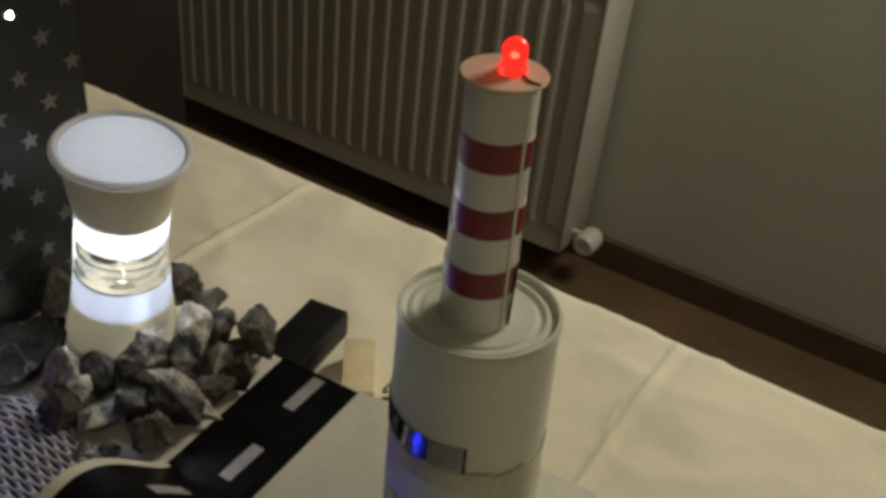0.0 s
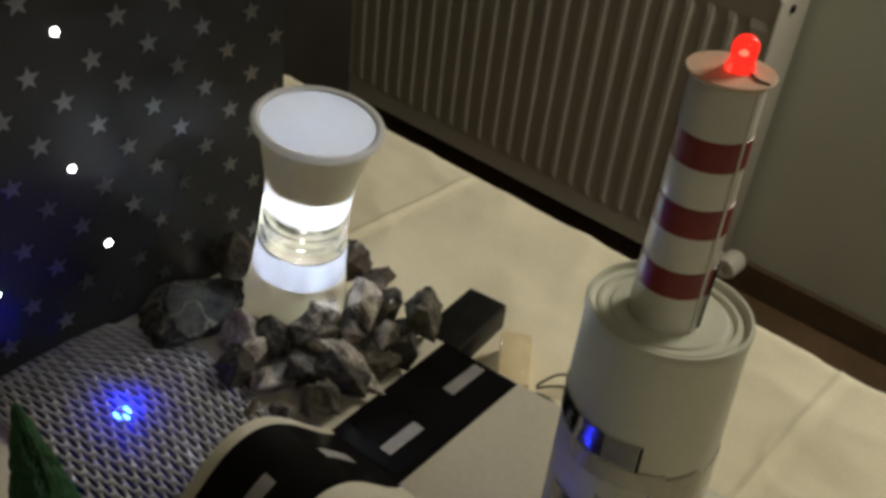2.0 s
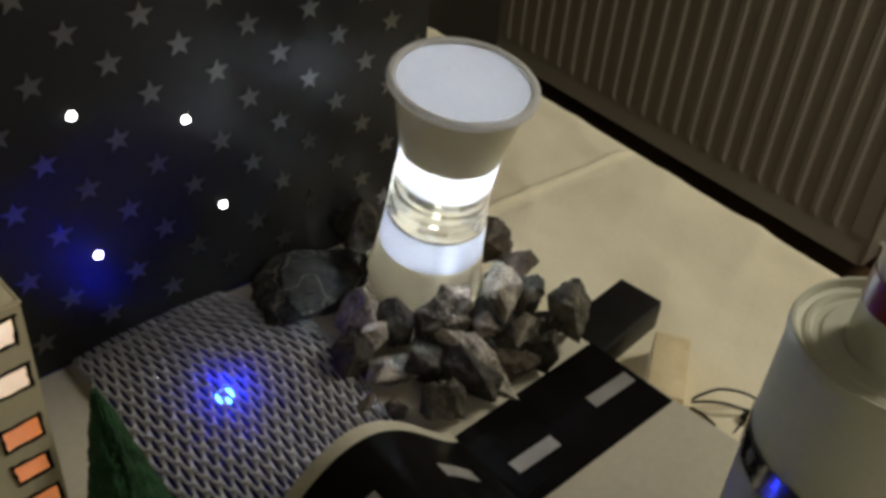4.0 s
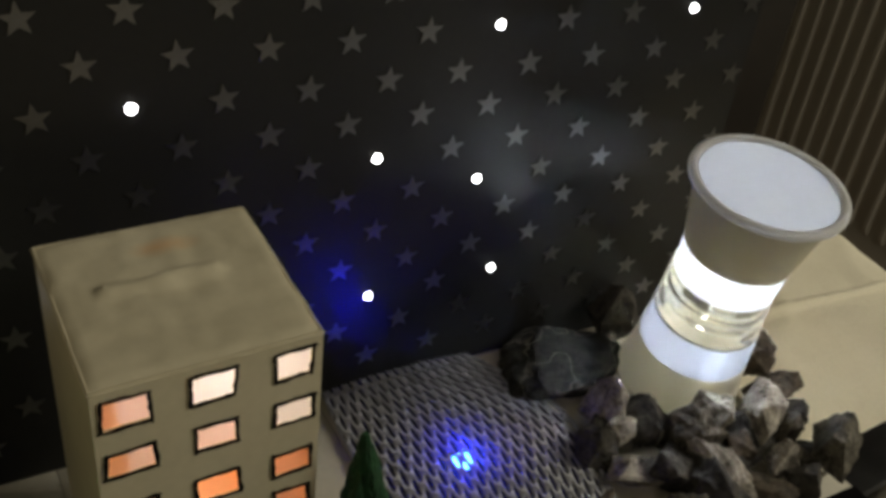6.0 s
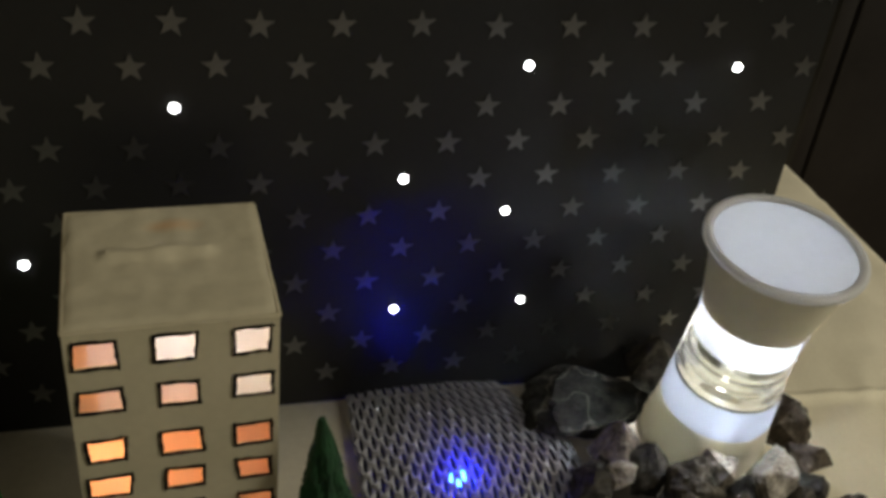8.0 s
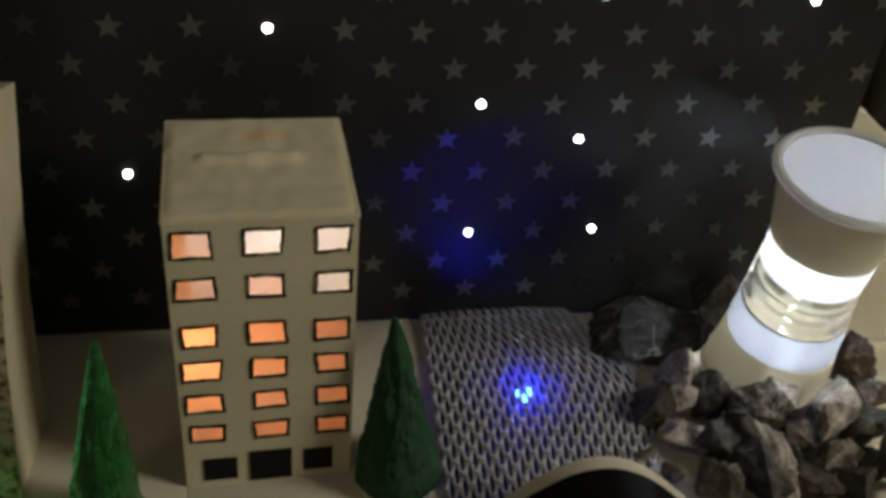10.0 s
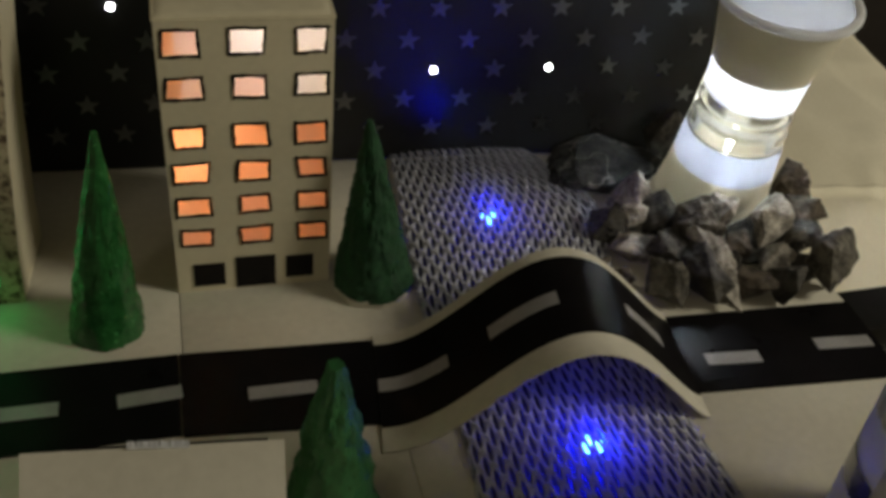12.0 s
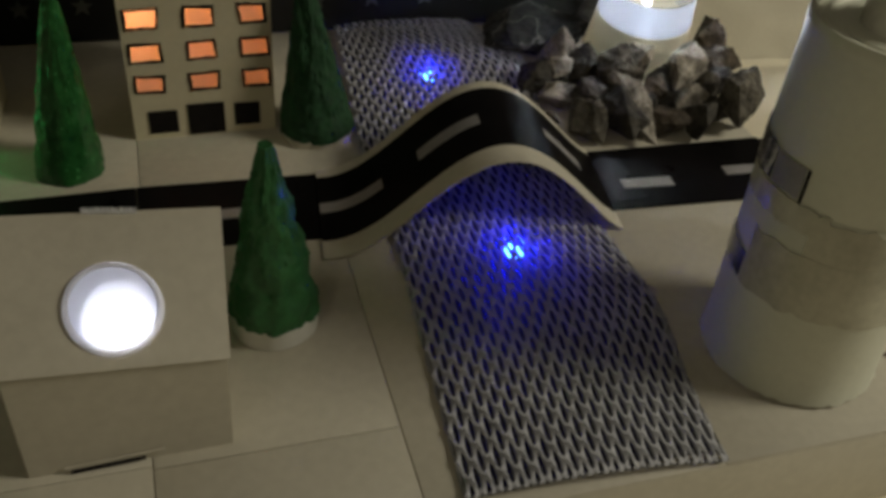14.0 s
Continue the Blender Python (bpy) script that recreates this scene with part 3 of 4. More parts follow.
def backdrop():
    ob = thing("backdrop", pose(0, 0, 0), "dark night-sky paper panel with silver stars behind the town", "backdrop")
    bm = bmesh.new()
    n = 60
    cols = []
    for i in range(n + 1):
        x = -0.34 + 0.677 * i / n
        y = back_y(x)
        cols.append([bm.verts.new(p) for p in ((x, y, 0.0012), (x, y, 0.40), (x, y + 0.012, 0.40), (x, y + 0.012, 0.0012))])
    for p, q in zip(cols, cols[1:]):
        for k in range(4):
            j = (k + 1) % 4
            bm.faces.new((p[k], p[j], q[j], q[k]))
    bm.faces.new(cols[0])
    bm.faces.new(cols[-1][::-1])
    part("panel", bm, NIGHT, ob)
    me = star_mesh()
    for r in range(-7, 15):
        for c in range(-18, 4):
            x = 0.2455 + 0.0338 * (c + (0.5 if r % 2 else 0.0))
            z = 0.1318 + 0.01836 * r + 0.022 * max(0.0, x - 0.19) + 0.012 * max(0.0, 0.05 - x)
            if not (-0.333 < x < 0.331 and 0.008 < z < 0.39) or any((x - a) ** 2 + (z - b) ** 2 < 0.009 ** 2 for a, b in LED_AT):
                continue
            s = new("star", me)
            s.parent = ob
            s.matrix_basis = on_back(x + random.uniform(-0.0006, 0.0006), z + random.uniform(-0.0006, 0.0006)) @ pose(0, 0, 0, 0, random.uniform(-5, 5), 0)
    for a, b in LED_AT:
        led = thing("white_led", on_back(a, b, 0.0030) @ pose(0, 0, 0, 90, 0, 0), "small lit white LED pushed through the star paper", "led", "sky lights")
        bm = bmesh.new()
        led_shape(bm, 0.0021, 0.0050)
        part("lens", bm, LEDWHITE, led)


backdrop()


# ---- cooling tower of two cups ----
def cooling_tower():
    lean = Vector((0, 0, 1)).rotation_difference(TOWER_AXIS).to_matrix().to_4x4()
    ob = thing("cooling_tower", Matrix.Translation(TOWER_FOOT) @ lean, "leaning cooling tower of two plastic cups, lit white inside, among stones", "model tower")

    def shell(name, prof, mat, label="", thick=0.0006):
        bm = bmesh.new()
        lathe(bm, prof + [(r - thick, z) for r, z in prof[::-1]] + [prof[0]], 72, caps=False)
        bmesh.ops.remove_doubles(bm, verts=bm.verts[:], dist=1e-6)
        return part(name, bm, mat, ob, label)

    shell("lower_cup", [(0.0338, 0.0052), (0.0338, 0.0080), (0.0322, 0.0090), (0.0300, 0.0220), (0.0282, 0.0365)], FOOTPAINT, "cream painted translucent foot of the lower cup")
    shell("lower_band", [(0.0282, 0.0365), (0.0266, 0.0560)], MILK, "glowing milky plastic band")
    shell("waist", [(0.0266, 0.0560), (0.0256, 0.0600), (0.0262, 0.0625), (0.0250, 0.0650), (0.0244, 0.0700), (0.0254, 0.0722), (0.0254, 0.0740), (0.0243, 0.0760), (0.0246, 0.0815)], CLEAR, "clear cup bottoms with moulded rings", 0.0030).visible_shadow = False
    for z in (0.0622, 0.0765):
        bm = bmesh.new()
        lathe(bm, [(0.0195, z), (0.0212, z), (0.0212, z + 0.0009), (0.0195, z + 0.0009)], 64)
        part("cup_bottom", bm, CLEAR, ob, "clear moulded cup bottom").visible_shadow = False
    # Unseen patches added behind the lower band and waist to block their light.
    for r0, z0, r1, z1 in ((0.0286, 0.0365, 0.0270, 0.0560), (0.0268, 0.0560, 0.0258, 0.0815)):
        bm = bmesh.new()
        cols = []
        for i in range(33):
            a = radians(18 + 117 * i / 32)
            cols.append([bm.verts.new((r * math.cos(a), r * math.sin(a), z)) for r, z in ((r0 - 0.0003, z0), (r0, z0), (r1, z1), (r1 - 0.0003, z1))])
        for p, q in zip(cols, cols[1:]):
            for k in range(4):
                bm.faces.new((p[k], p[(k + 1) % 4], q[(k + 1) % 4], q[k]))
        bm.faces.new(cols[0])
        bm.faces.new(cols[-1][::-1])
        part("back_light_block", bm, CANPAINT, ob, "unseen opaque cream patch blocking light behind the cups")
    # Grey inner ring, left open in the middle where light shines through.
    for a0, a1, z0, z1 in ((172, 212, 0.0735, 0.0810), (246, 292, 0.0745, 0.0800), (190, 275, 0.0640, 0.0652)):
        bm = bmesh.new()
        cols = []
        for i in range(25):
            a = radians(a0 + (a1 - a0) * i / 24)
            cols.append([bm.verts.new((r * math.cos(a), r * math.sin(a), z)) for r, z in ((0.0203, z0), (0.0207, z0), (0.0207, z1), (0.0203, z1))])
        for p, q in zip(cols, cols[1:]):
            for k in range(4):
                bm.faces.new((p[k], p[(k + 1) % 4], q[(k + 1) % 4], q[k]))
        bm.faces.new(cols[0])
        bm.faces.new(cols[-1][::-1])
        part("cup_ridge", bm, RIDGE, ob, "grey ridge inside the clear waist")
    shell("upper_band", [(0.0246, 0.0815), (0.0258, 0.0995)], LIT, "bright glowing clear plastic band")
    shell("upper_cup", [(0.0258, 0.0995), (0.0325, 0.1345)], CUPPAINT, "cream painted top of the upper cup")
    bm = bmesh.new()
    ring = [(0.0341 + 0.0023 * math.cos(k * math.pi / 6), 0.1365 + 0.0023 * math.sin(k * math.pi / 6)) for k in range(13)]
    lathe(bm, ring, 72, caps=False)
    bmesh.ops.remove_doubles(bm, verts=bm.verts[:], dist=1e-6)
    part("rim", bm, RIMMAT, ob, "rolled white plastic rim")
    bm = bmesh.new()
    lathe(bm, [(0.0330, 0.1362), (0.0330, 0.1368)], 72)
    part("lid", bm, LIDMAT, ob, "glowing white paper lid")


cooling_tower()


# ---- stones ----
def stone(place, size, kind, seed, turn=(0, 0, 0), label="", corners=14, worn=1.0):
    rnd = random.Random(seed)
    bm = bmesh.new()
    for _ in range(corners):
        d = Vector((rnd.gauss(0, 1), rnd.gauss(0, 1), rnd.gauss(0, 1))).normalized()
        bm.verts.new(d * rnd.uniform(0.78, 1.0))
    hull = bmesh.ops.convex_hull(bm, input=bm.verts[:])
    bmesh.ops.delete(bm, geom=[g for g in hull["geom_interior"] if isinstance(g, bmesh.types.BMVert)], context="VERTS")
    for _ in range(4):
        bmesh.ops.subdivide_edges(bm, edges=[e for e in bm.edges if e.calc_length() > 0.10], cuts=1)
        bmesh.ops.triangulate(bm, faces=bm.faces[:])
    off = Vector((rnd.uniform(0, 50), rnd.uniform(0, 50), rnd.uniform(0, 50)))
    for v in bm.verts:
        p = v.co.copy()
        v.co = p + p.normalized() * (0.07 * noise.noise(p * 1.8 + off) + 0.060 * noise.noise(p * 4.2 + off) + 0.032 * noise.noise(p * 9 + off) + 0.014 * noise.noise(p * 19 + off)) * worn
    span = [max(v.co[k] for v in bm.verts) - min(v.co[k] for v in bm.verts) for k in range(3)]
    m = Euler([radians(a) for a in turn]).to_matrix().to_4x4() @ Matrix.Diagonal((1.13 * size[0] / span[0], 1.13 * size[1] / span[1], 1.06 * size[2] / span[2], 1))
    bmesh.ops.transform(bm, matrix=m, verts=bm.verts[:])
    low = min(v.co.z for v in bm.verts)
    for v in bm.verts:
        v.co.z -= low
    ob = link("stone", bm, ROCKS[kind], angle=24)
    ob.location = place
    return tagged(ob, label or {"dark": "dark grey broken stone on the platform", "grey": "grey rough stone beside the tower", "pale": "pale granite stone beside the tower", "brown": "brown rough stone on the platform", "vein": "large dark stone with white veins"}[kind], "stone", "stones round the tower")


STONES = [
    ((0.2400, 0.0700, 0), (0.064, 0.044, 0.0225), "vein", 3, (0, 0, -8), "", 34, 1.0),
    ((0.2420, 0.0300, 0), (0.023, 0.021, 0.031), "pale", 5, (8, 0, 30)),
    ((0.2225, 0.0110, 0), (0.021, 0.022, 0.021), "dark", 21, (0, 12, 40)),
    ((0.2335, 0.0125, 0.0105), (0.013, 0.012, 0.011), "pale", 22, (0, 0, 10)),
    ((0.2500, 0.0120, 0), (0.022, 0.020, 0.027), "dark", 8, (0, 10, 60)),
    ((0.2640, -0.0060, 0), (0.028, 0.022, 0.036), "grey", 11, (10, -8, -40)),
    ((0.2735, -0.0045, 0.004), (0.012, 0.020, 0.034), "pale", 12, (14, 16, -10)),
    ((0.2340, -0.0080, 0), (0.030, 0.015, 0.014), "pale", 25, (0, 5, -22)),
    ((0.2440, -0.0130, 0), (0.020, 0.020, 0.020), "dark", 29, (20, 0, 15)),
    ((0.2520, -0.0310, 0), (0.018, 0.038, 0.024), "dark", 31, (20, -6, 16)),
    ((0.2605, -0.0335, 0), (0.014, 0.046, 0.023), "pale", 33, (30, 14, 16)),
    ((0.2310, -0.0395, 0), (0.021, 0.021, 0.025), "grey", 36, (0, 0, 25)),
    ((0.2780, -0.0435, 0), (0.022, 0.018, 0.019), "brown", 38, (0, 10, -30)),
    ((0.2880, -0.0170, 0), (0.027, 0.024, 0.026), "dark", 15, (0, 6, 0)),
    ((0.3000, -0.0130, 0.012), (0.028, 0.020, 0.024), "pale", 14, (0, 10, 30)),
    ((0.2800, -0.0200, 0), (0.017, 0.016, 0.024), "brown", 67, (0, 20, 20)),
    ((0.3120, -0.0205, 0.006), (0.016, 0.015, 0.019), "grey", 50, (0, 0, 70)),
    ((0.3075, -0.0370, 0), (0.019, 0.016, 0.018), "dark", 52, (0, 0, 20)),
    ((0.2945, -0.0370, 0.009), (0.017, 0.015, 0.019), "pale", 48, (20, 0, 15)),
    ((0.2955, -0.0490, 0), (0.017, 0.014, 0.024), "dark", 47, (0, 0, 45)),
    ((0.3205, -0.0440, 0), (0.022, 0.020, 0.036), "grey", 44, (0, -6, -40)),
    ((0.3240, -0.0110, 0), (0.020, 0.018, 0.022), "dark", 45, (0, 0, 15)),
    ((0.3300, 0.0030, 0), (0.030, 0.022, 0.027), "brown", 49, (0, 0, -30)),
    ((0.3385, 0.0290, 0), (0.021, 0.022, 0.030), "brown", 57, (0, 0, 60)),
    ((0.2870, 0.0840, 0), (0.026, 0.020, 0.036), "dark", 53, (0, 0, 0)),
    ((0.2640, 0.0700, 0), (0.018, 0.016, 0.012), "grey", 69, (0, 0, 50)),
    ((0.2090, -0.0140, 0), (0.016, 0.010, 0.007), "brown", 61, (0, 0, 20)),
    ((0.2165, -0.0235, 0), (0.014, 0.011, 0.008), "brown", 62, (0, 0, 60)),
    ((0.2330, 0.0225, 0), (0.016, 0.014, 0.014), "dark", 71, (0, 0, 10)),
    ((0.2700, -0.0290, 0), (0.014, 0.014, 0.018), "dark", 73, (0, 8, 30)),
]
for args in STONES:
    stone(*args)


# ---- striped chimney on a can ----
def chimney():
    base, top = Vector((0.2569, -0.2044, 0.0)), Vector((0.2577, -0.2006, 0.150))
    tilt = Vector((0, 0, 1)).rotation_difference(top - base).to_matrix().to_4x4()
    ob = thing("chimney", Matrix.Translation(base) @ tilt, "red and white striped chimney on a white painted can", "model chimney")

    def shell(name, prof, mat, label="", parent=None, m=None):
        bm = bmesh.new()
        lathe(bm, prof, 72)
        if m:
            bmesh.ops.transform(bm, matrix=m, verts=bm.verts[:])
        return part(name, bm, mat, parent or ob, label)

    # ragged foot
    bm = bmesh.new()
    rings = lathe(bm, [(0.0362, 0.001), (0.0359, 0.004), (0.0356, 0.025), (0.0352, 0.055), (0.0347, 0.0865), (0.0335, 0.0880)], 72)
    for i, v in enumerate(rings[0]):
        k = 1.01 + 0.020 * noise.noise(Vector((i * 0.55, 0, 5))) + 0.045 * noise.noise(Vector((i * 1.9, 0, 8)))
        v.co.x, v.co.y = v.co.x * k, v.co.y * k
        v.co.z += 0.0012 * noise.noise(Vector((i * 0.8, 4, 5)))
    part("base_cup", bm, CANPAINT, ob, "white painted tapered cup with torn edge")
    def patch(name, r0, r1, z0, z1, a0, a1, mat, label, ragged=0.0):
        """A piece wrapped part of the way round."""
        bm = bmesh.new()
        n = 36
        cols = []
        for i in range(n + 1):
            a = radians(a0 + (a1 - a0) * i / n)
            e = ragged * noise.noise(Vector((i * 0.5, z0 * 90, 2)))
            f = ragged * noise.noise(Vector((i * 0.5, z1 * 90, 8)))
            cols.append([bm.verts.new((r * math.cos(a), r * math.sin(a), z)) for r, z in ((r0, z0 + e), (r0 + 0.00015, z0 + e), (r1 + 0.00015, z1 + f), (r1, z1 + f))])
        for p, q in zip(cols, cols[1:]):
            for k in range(4):
                j = (k + 1) % 4
                bm.faces.new((p[k], p[j], q[j], q[k]))
        bm.faces.new(cols[0])
        bm.faces.new(cols[-1][::-1])
        part(name, bm, mat, ob, label)

    patch("foil_band", 0.0353, 0.0352, 0.0890, 0.1022, 95, 176, FOIL, "shiny silver foil strip", 0.0010)
    patch("paper_band", 0.0353, 0.0352, 0.0892, 0.1018, 177, 200, DASH, "grey paper strip beside the foil", 0.0006)
    patch("foil_band", 0.0358, 0.0357, 0.0440, 0.0560, 140, 178, FOIL, "dull silver foil strip", 0.0015)
    patch("tape_band", 0.0359, 0.0356, 0.0430, 0.0690, 179, 345, TAPE, "yellowed clear tape wrapped round", 0.003)
    patch("tape_band", 0.0355, 0.0353, 0.0620, 0.0860, 214, 345, TAPE, "yellowed clear tape wrapped round", 0.003)
    patch("tape_band", 0.0356, 0.0355, 0.0780, 0.0880, 150, 222, TAPE, "yellowed clear tape wrapped round", 0.002)
    patch("ink_mark", 0.0354, 0.0353, 0.0882, 0.1020, 201.0, 203.0, INK, "short black ink line")
    shell("can", [(0.0330, 0.0870), (0.0348, 0.0872), (0.0350, 0.0890), (0.0338, 0.1430), (0.0343, 0.1440), (0.0344, 0.1468), (0.0337, 0.1488), (0.0325, 0.1488), (0.0317, 0.1462), (0.0300, 0.1458), (0.0290, 0.1468), (0.0275, 0.1468), (0.0265, 0.1453), (0.0245, 0.1453), (0.0235, 0.1462), (0.0220, 0.1462), (0.0010, 0.1458)], CANPAINT, "white painted tin can with ringed lid")
    foot, crown = Vector((0.2559, -0.1993, 0.1458)), Vector((0.2532, -0.1984, 0.2520))
    m = ob.matrix_world.inverted() @ Matrix.Translation(foot) @ Vector((0, 0, 1)).rotation_difference(crown - foot).to_matrix().to_4x4()
    H = 0.1062

    def wide_at(z):
        return 0.0150 - 0.0015 * min(1.0, z / 0.075)

    shell("tube", [(wide_at(0) - 0.0004, 0.0), (wide_at(0), 0.0006), (wide_at(0.075), 0.075), (wide_at(H), H - 0.0006), (wide_at(H) - 0.0004, H)], TUBE, "glossy white tube", m=m)
    for lo, hi in ((0.0180, 0.0300), (0.0455, 0.0580), (0.0735, 0.0855)):
        bm = bmesh.new()
        prof = [(wide_at(lo) + 0.00005, lo), (wide_at(lo) + 0.0003, lo + 0.0002), (wide_at(hi) + 0.0003, hi - 0.0002), (wide_at(hi) + 0.00005, hi)]
        lathe(bm, prof, 72)
        bmesh.ops.transform(bm, matrix=m, verts=bm.verts[:])
        part("stripe", bm, RED, ob, "dark red tape stripe")
    # White strip over the stripes: paper seam plus the tube's edge highlight.
    bm = bmesh.new()
    cols_ = []
    for i in range(7):
        a = radians(-116 + 1.0 * i)
        cols_.append([bm.verts.new((q * math.cos(a), q * math.sin(a), z)) for q, z in ((wide_at(0) + 0.0001, 0.0), (wide_at(0) + 0.0004, 0.0), (wide_at(H) + 0.0004, H), (wide_at(H) + 0.0001, H))])
    for p, q in zip(cols_, cols_[1:]):
        for k in range(4):
            bm.faces.new((p[k], p[(k + 1) % 4], q[(k + 1) % 4], q[k]))
    bm.faces.new(cols_[0])
    bm.faces.new(cols_[-1][::-1])
    bmesh.ops.transform(bm, matrix=m, verts=bm.verts[:])
    part("seam", bm, TUBE, ob, "raised glossy white paper seam doubling as the edge highlight")
    shell("cap", [(0.0155, H), (0.0158, H + 0.0003), (0.0158, H + 0.0009), (0.0155, H + 0.0012)], PEACH, "peach coloured round card cap", m=m)
    bm = bmesh.new()
    led_shape(bm, 0.0046, 0.0125)
    bmesh.ops.transform(bm, matrix=m @ pose(0.0025, -0.0020, H + 0.0012), verts=bm.verts[:])
    part("led", bm, REDLED, ob, "lit red LED")
    bm = bmesh.new()
    bmesh.ops.create_icosphere(bm, subdivisions=2, radius=0.0011)
    bmesh.ops.transform(bm, matrix=m @ pose(0.0025, -0.0020, H + 0.0075), verts=bm.verts[:])
    part("led_die", bm, REDDIE, ob, "bright glowing red core")
    bm = bmesh.new()
    tube_along(bm, [m @ Vector(p) for p in ((0.0010, -0.0060, H + 0.0017), (-0.0030, -0.0105, H + 0.0017), (-0.0030, -0.0148, H + 0.0014))], 0.0004, 6)
    part("wire", bm, BLACK, ob)
    bm = bmesh.new()
    tube_along(bm, [m @ Vector(p) for p in ((-0.0004, -0.0153, 0.032), (-0.0012, -0.0153, 0.018), (-0.0020, -0.0152, 0.002))], 0.0005, 6)
    part("wire", bm, BLACK, ob)


chimney()


# ---- block of flats ----
def glow_tinted(base):
    """The carton paint with one orange spot of leaking light put into its colour."""
    m = base.copy()
    m.name = "glow_tinted_carton"
    n, l = m.node_tree.nodes, m.node_tree.links
    b = n["Principled BSDF"]
    tc, mp, g, nz, mul, mx = (n.new(k) for k in ("ShaderNodeTexCoord", "ShaderNodeMapping", "ShaderNodeTexGradient", "ShaderNodeTexNoise", "ShaderNodeMath", "ShaderNodeMix"))
    mp.inputs["Scale"].default_value = (1 / 0.013, 1 / 0.0055, 1 / 0.05)
    mp.inputs["Location"].default_value = (-0.037 / 0.013, -0.0560 / 0.0055, -0.143 / 0.05)
    g.gradient_type = "SPHERICAL"
    nz.inputs["Scale"].default_value, nz.inputs["Detail"].default_value = 190, 4
    mul.operation = "MULTIPLY"
    mx.data_type = "RGBA"
    mx.inputs[7].default_value = (0.80, 0.40, 0.13, 1)
    old = b.inputs["Base Color"].links[0].from_socket
    l.new(tc.outputs["Object"], mp.inputs["Vector"])
    l.new(tc.outputs["Object"], nz.inputs["Vector"])
    l.new(mp.outputs["Vector"], g.inputs["Vector"])
    l.new(g.outputs["Fac"], mul.inputs[0])
    l.new(nz.outputs["Fac"], mul.inputs[1])
    l.new(mul.outputs[0], mx.inputs[0])
    l.new(old, mx.inputs[6])
    l.new(mx.outputs[2], b.inputs["Base Color"])
    return m


def flats():
    ob = thing("block_of_flats", pose(0, 0, 0), "white carton block of flats with orange lit windows", "model building")
    X0, W, D, H, T = -0.0020, 0.0695, 0.070, 0.1395, 0.0007
    def raked(x0, x1, y0, y1, z0, z1):
        bm = boxed(x0, x1, y0, y1, z0, z1)
        for v in bm.verts:
            if v.co.z > 0.1 and v.co.y > 0.03:
                v.co.z += 0.0042
        return bm

    rows = ((0.1287, 0.0104), (0.1083, 0.0094), (0.0851, 0.0100), (0.0669, 0.0092), (0.0491, 0.0088), (0.0316, 0.0084))
    cols = lambda z: (0.0087 - 0.0009 * z / 0.128, 0.0357 - 0.0019 * z / 0.128, 0.0609 - 0.0009 * z / 0.128)
    wide = (0.0138, 0.0133, 0.0125)
    holes = []
    for ri, (zc, h) in enumerate(rows):
        for ci, (c, w) in enumerate(zip(cols(zc), wide)):
            holes.append((ri, ci, c, zc, w * (1.0 + 0.05 * math.sin(ri * 2.1 + c * 80)), h))
    # one carton front with the openings cut through it
    xs = sorted({X0, W} | {round(c + k * w / 2, 6) for _, _, c, _, w, _ in holes for k in (-1, 1)})
    zs = sorted({0.0, H} | {round(z + k * h / 2, 6) for _, _, _, z, _, h in holes for k in (-1, 1)})
    bm = bmesh.new()
    front = [[bm.verts.new((x, 0, z)) for z in zs] for x in xs]
    back = [[bm.verts.new((x, T, z)) for z in zs] for x in xs]

    def solid(i, j):
        if not (0 <= i < len(xs) - 1 and 0 <= j < len(zs) - 1):
            return False
        x, z = (xs[i] + xs[i + 1]) / 2, (zs[j] + zs[j + 1]) / 2
        return not any(abs(x - c) < w / 2 and abs(z - zc) < h / 2 for _, _, c, zc, w, h in holes)

    for i in range(len(xs) - 1):
        for j in range(len(zs) - 1):
            if not solid(i, j):
                continue
            for g in (front, back):
                bm.faces.new((g[i][j], g[i + 1][j], g[i + 1][j + 1], g[i][j + 1]))
            for (p, q), (di, dj) in ((((i, j), (i + 1, j)), (0, -1)), (((i, j + 1), (i + 1, j + 1)), (0, 1)), (((i, j), (i, j + 1)), (-1, 0)), (((i + 1, j), (i + 1, j + 1)), (1, 0))):
                if not solid(i + di, j + dj):
                    bm.faces.new((front[p[0]][p[1]], front[q[0]][q[1]], back[q[0]][q[1]], back[p[0]][p[1]]))
    bmesh.ops.delete(bm, geom=[v for v in bm.verts if not v.link_faces], context="VERTS")
    part("front_wall", bm, CARD_B, ob, smooth=False)
    part("side_wall", raked(X0, X0 + T, T, D, 0, H), CARD_B, ob, smooth=False)
    part("side_wall", raked(W - T, W, T, D, 0, H), CARD_B, ob, smooth=False)
    part("inner_floor", boxed(X0 + T, W - T, T + 0.002, D - T, 0.0965, 0.0972), CARD_B, ob, smooth=False)
    part("back_wall", boxed(X0 + T, W - T, D - T, D, 0, H + 0.0042), CARD_B, ob, smooth=False)
    bm = bmesh.new()
    n = 28
    grid = [[bm.verts.new((X0 - 0.0006 + (W - X0 + 0.0012) * i / n, -0.0004 + (D + 0.0008) * j / n, H + 0.0006 + 0.0046 * j / n + (0.0020 if 0.52 < j / n < 0.60 and 0.2 < i / n < 0.75 else 0) + 0.0007 * noise.noise(Vector((i * 0.35, j * 0.35, 1))) - (0.0016 if i in (0, n) or j in (0, n) else 0))) for j in range(n + 1)] for i in range(n + 1)]
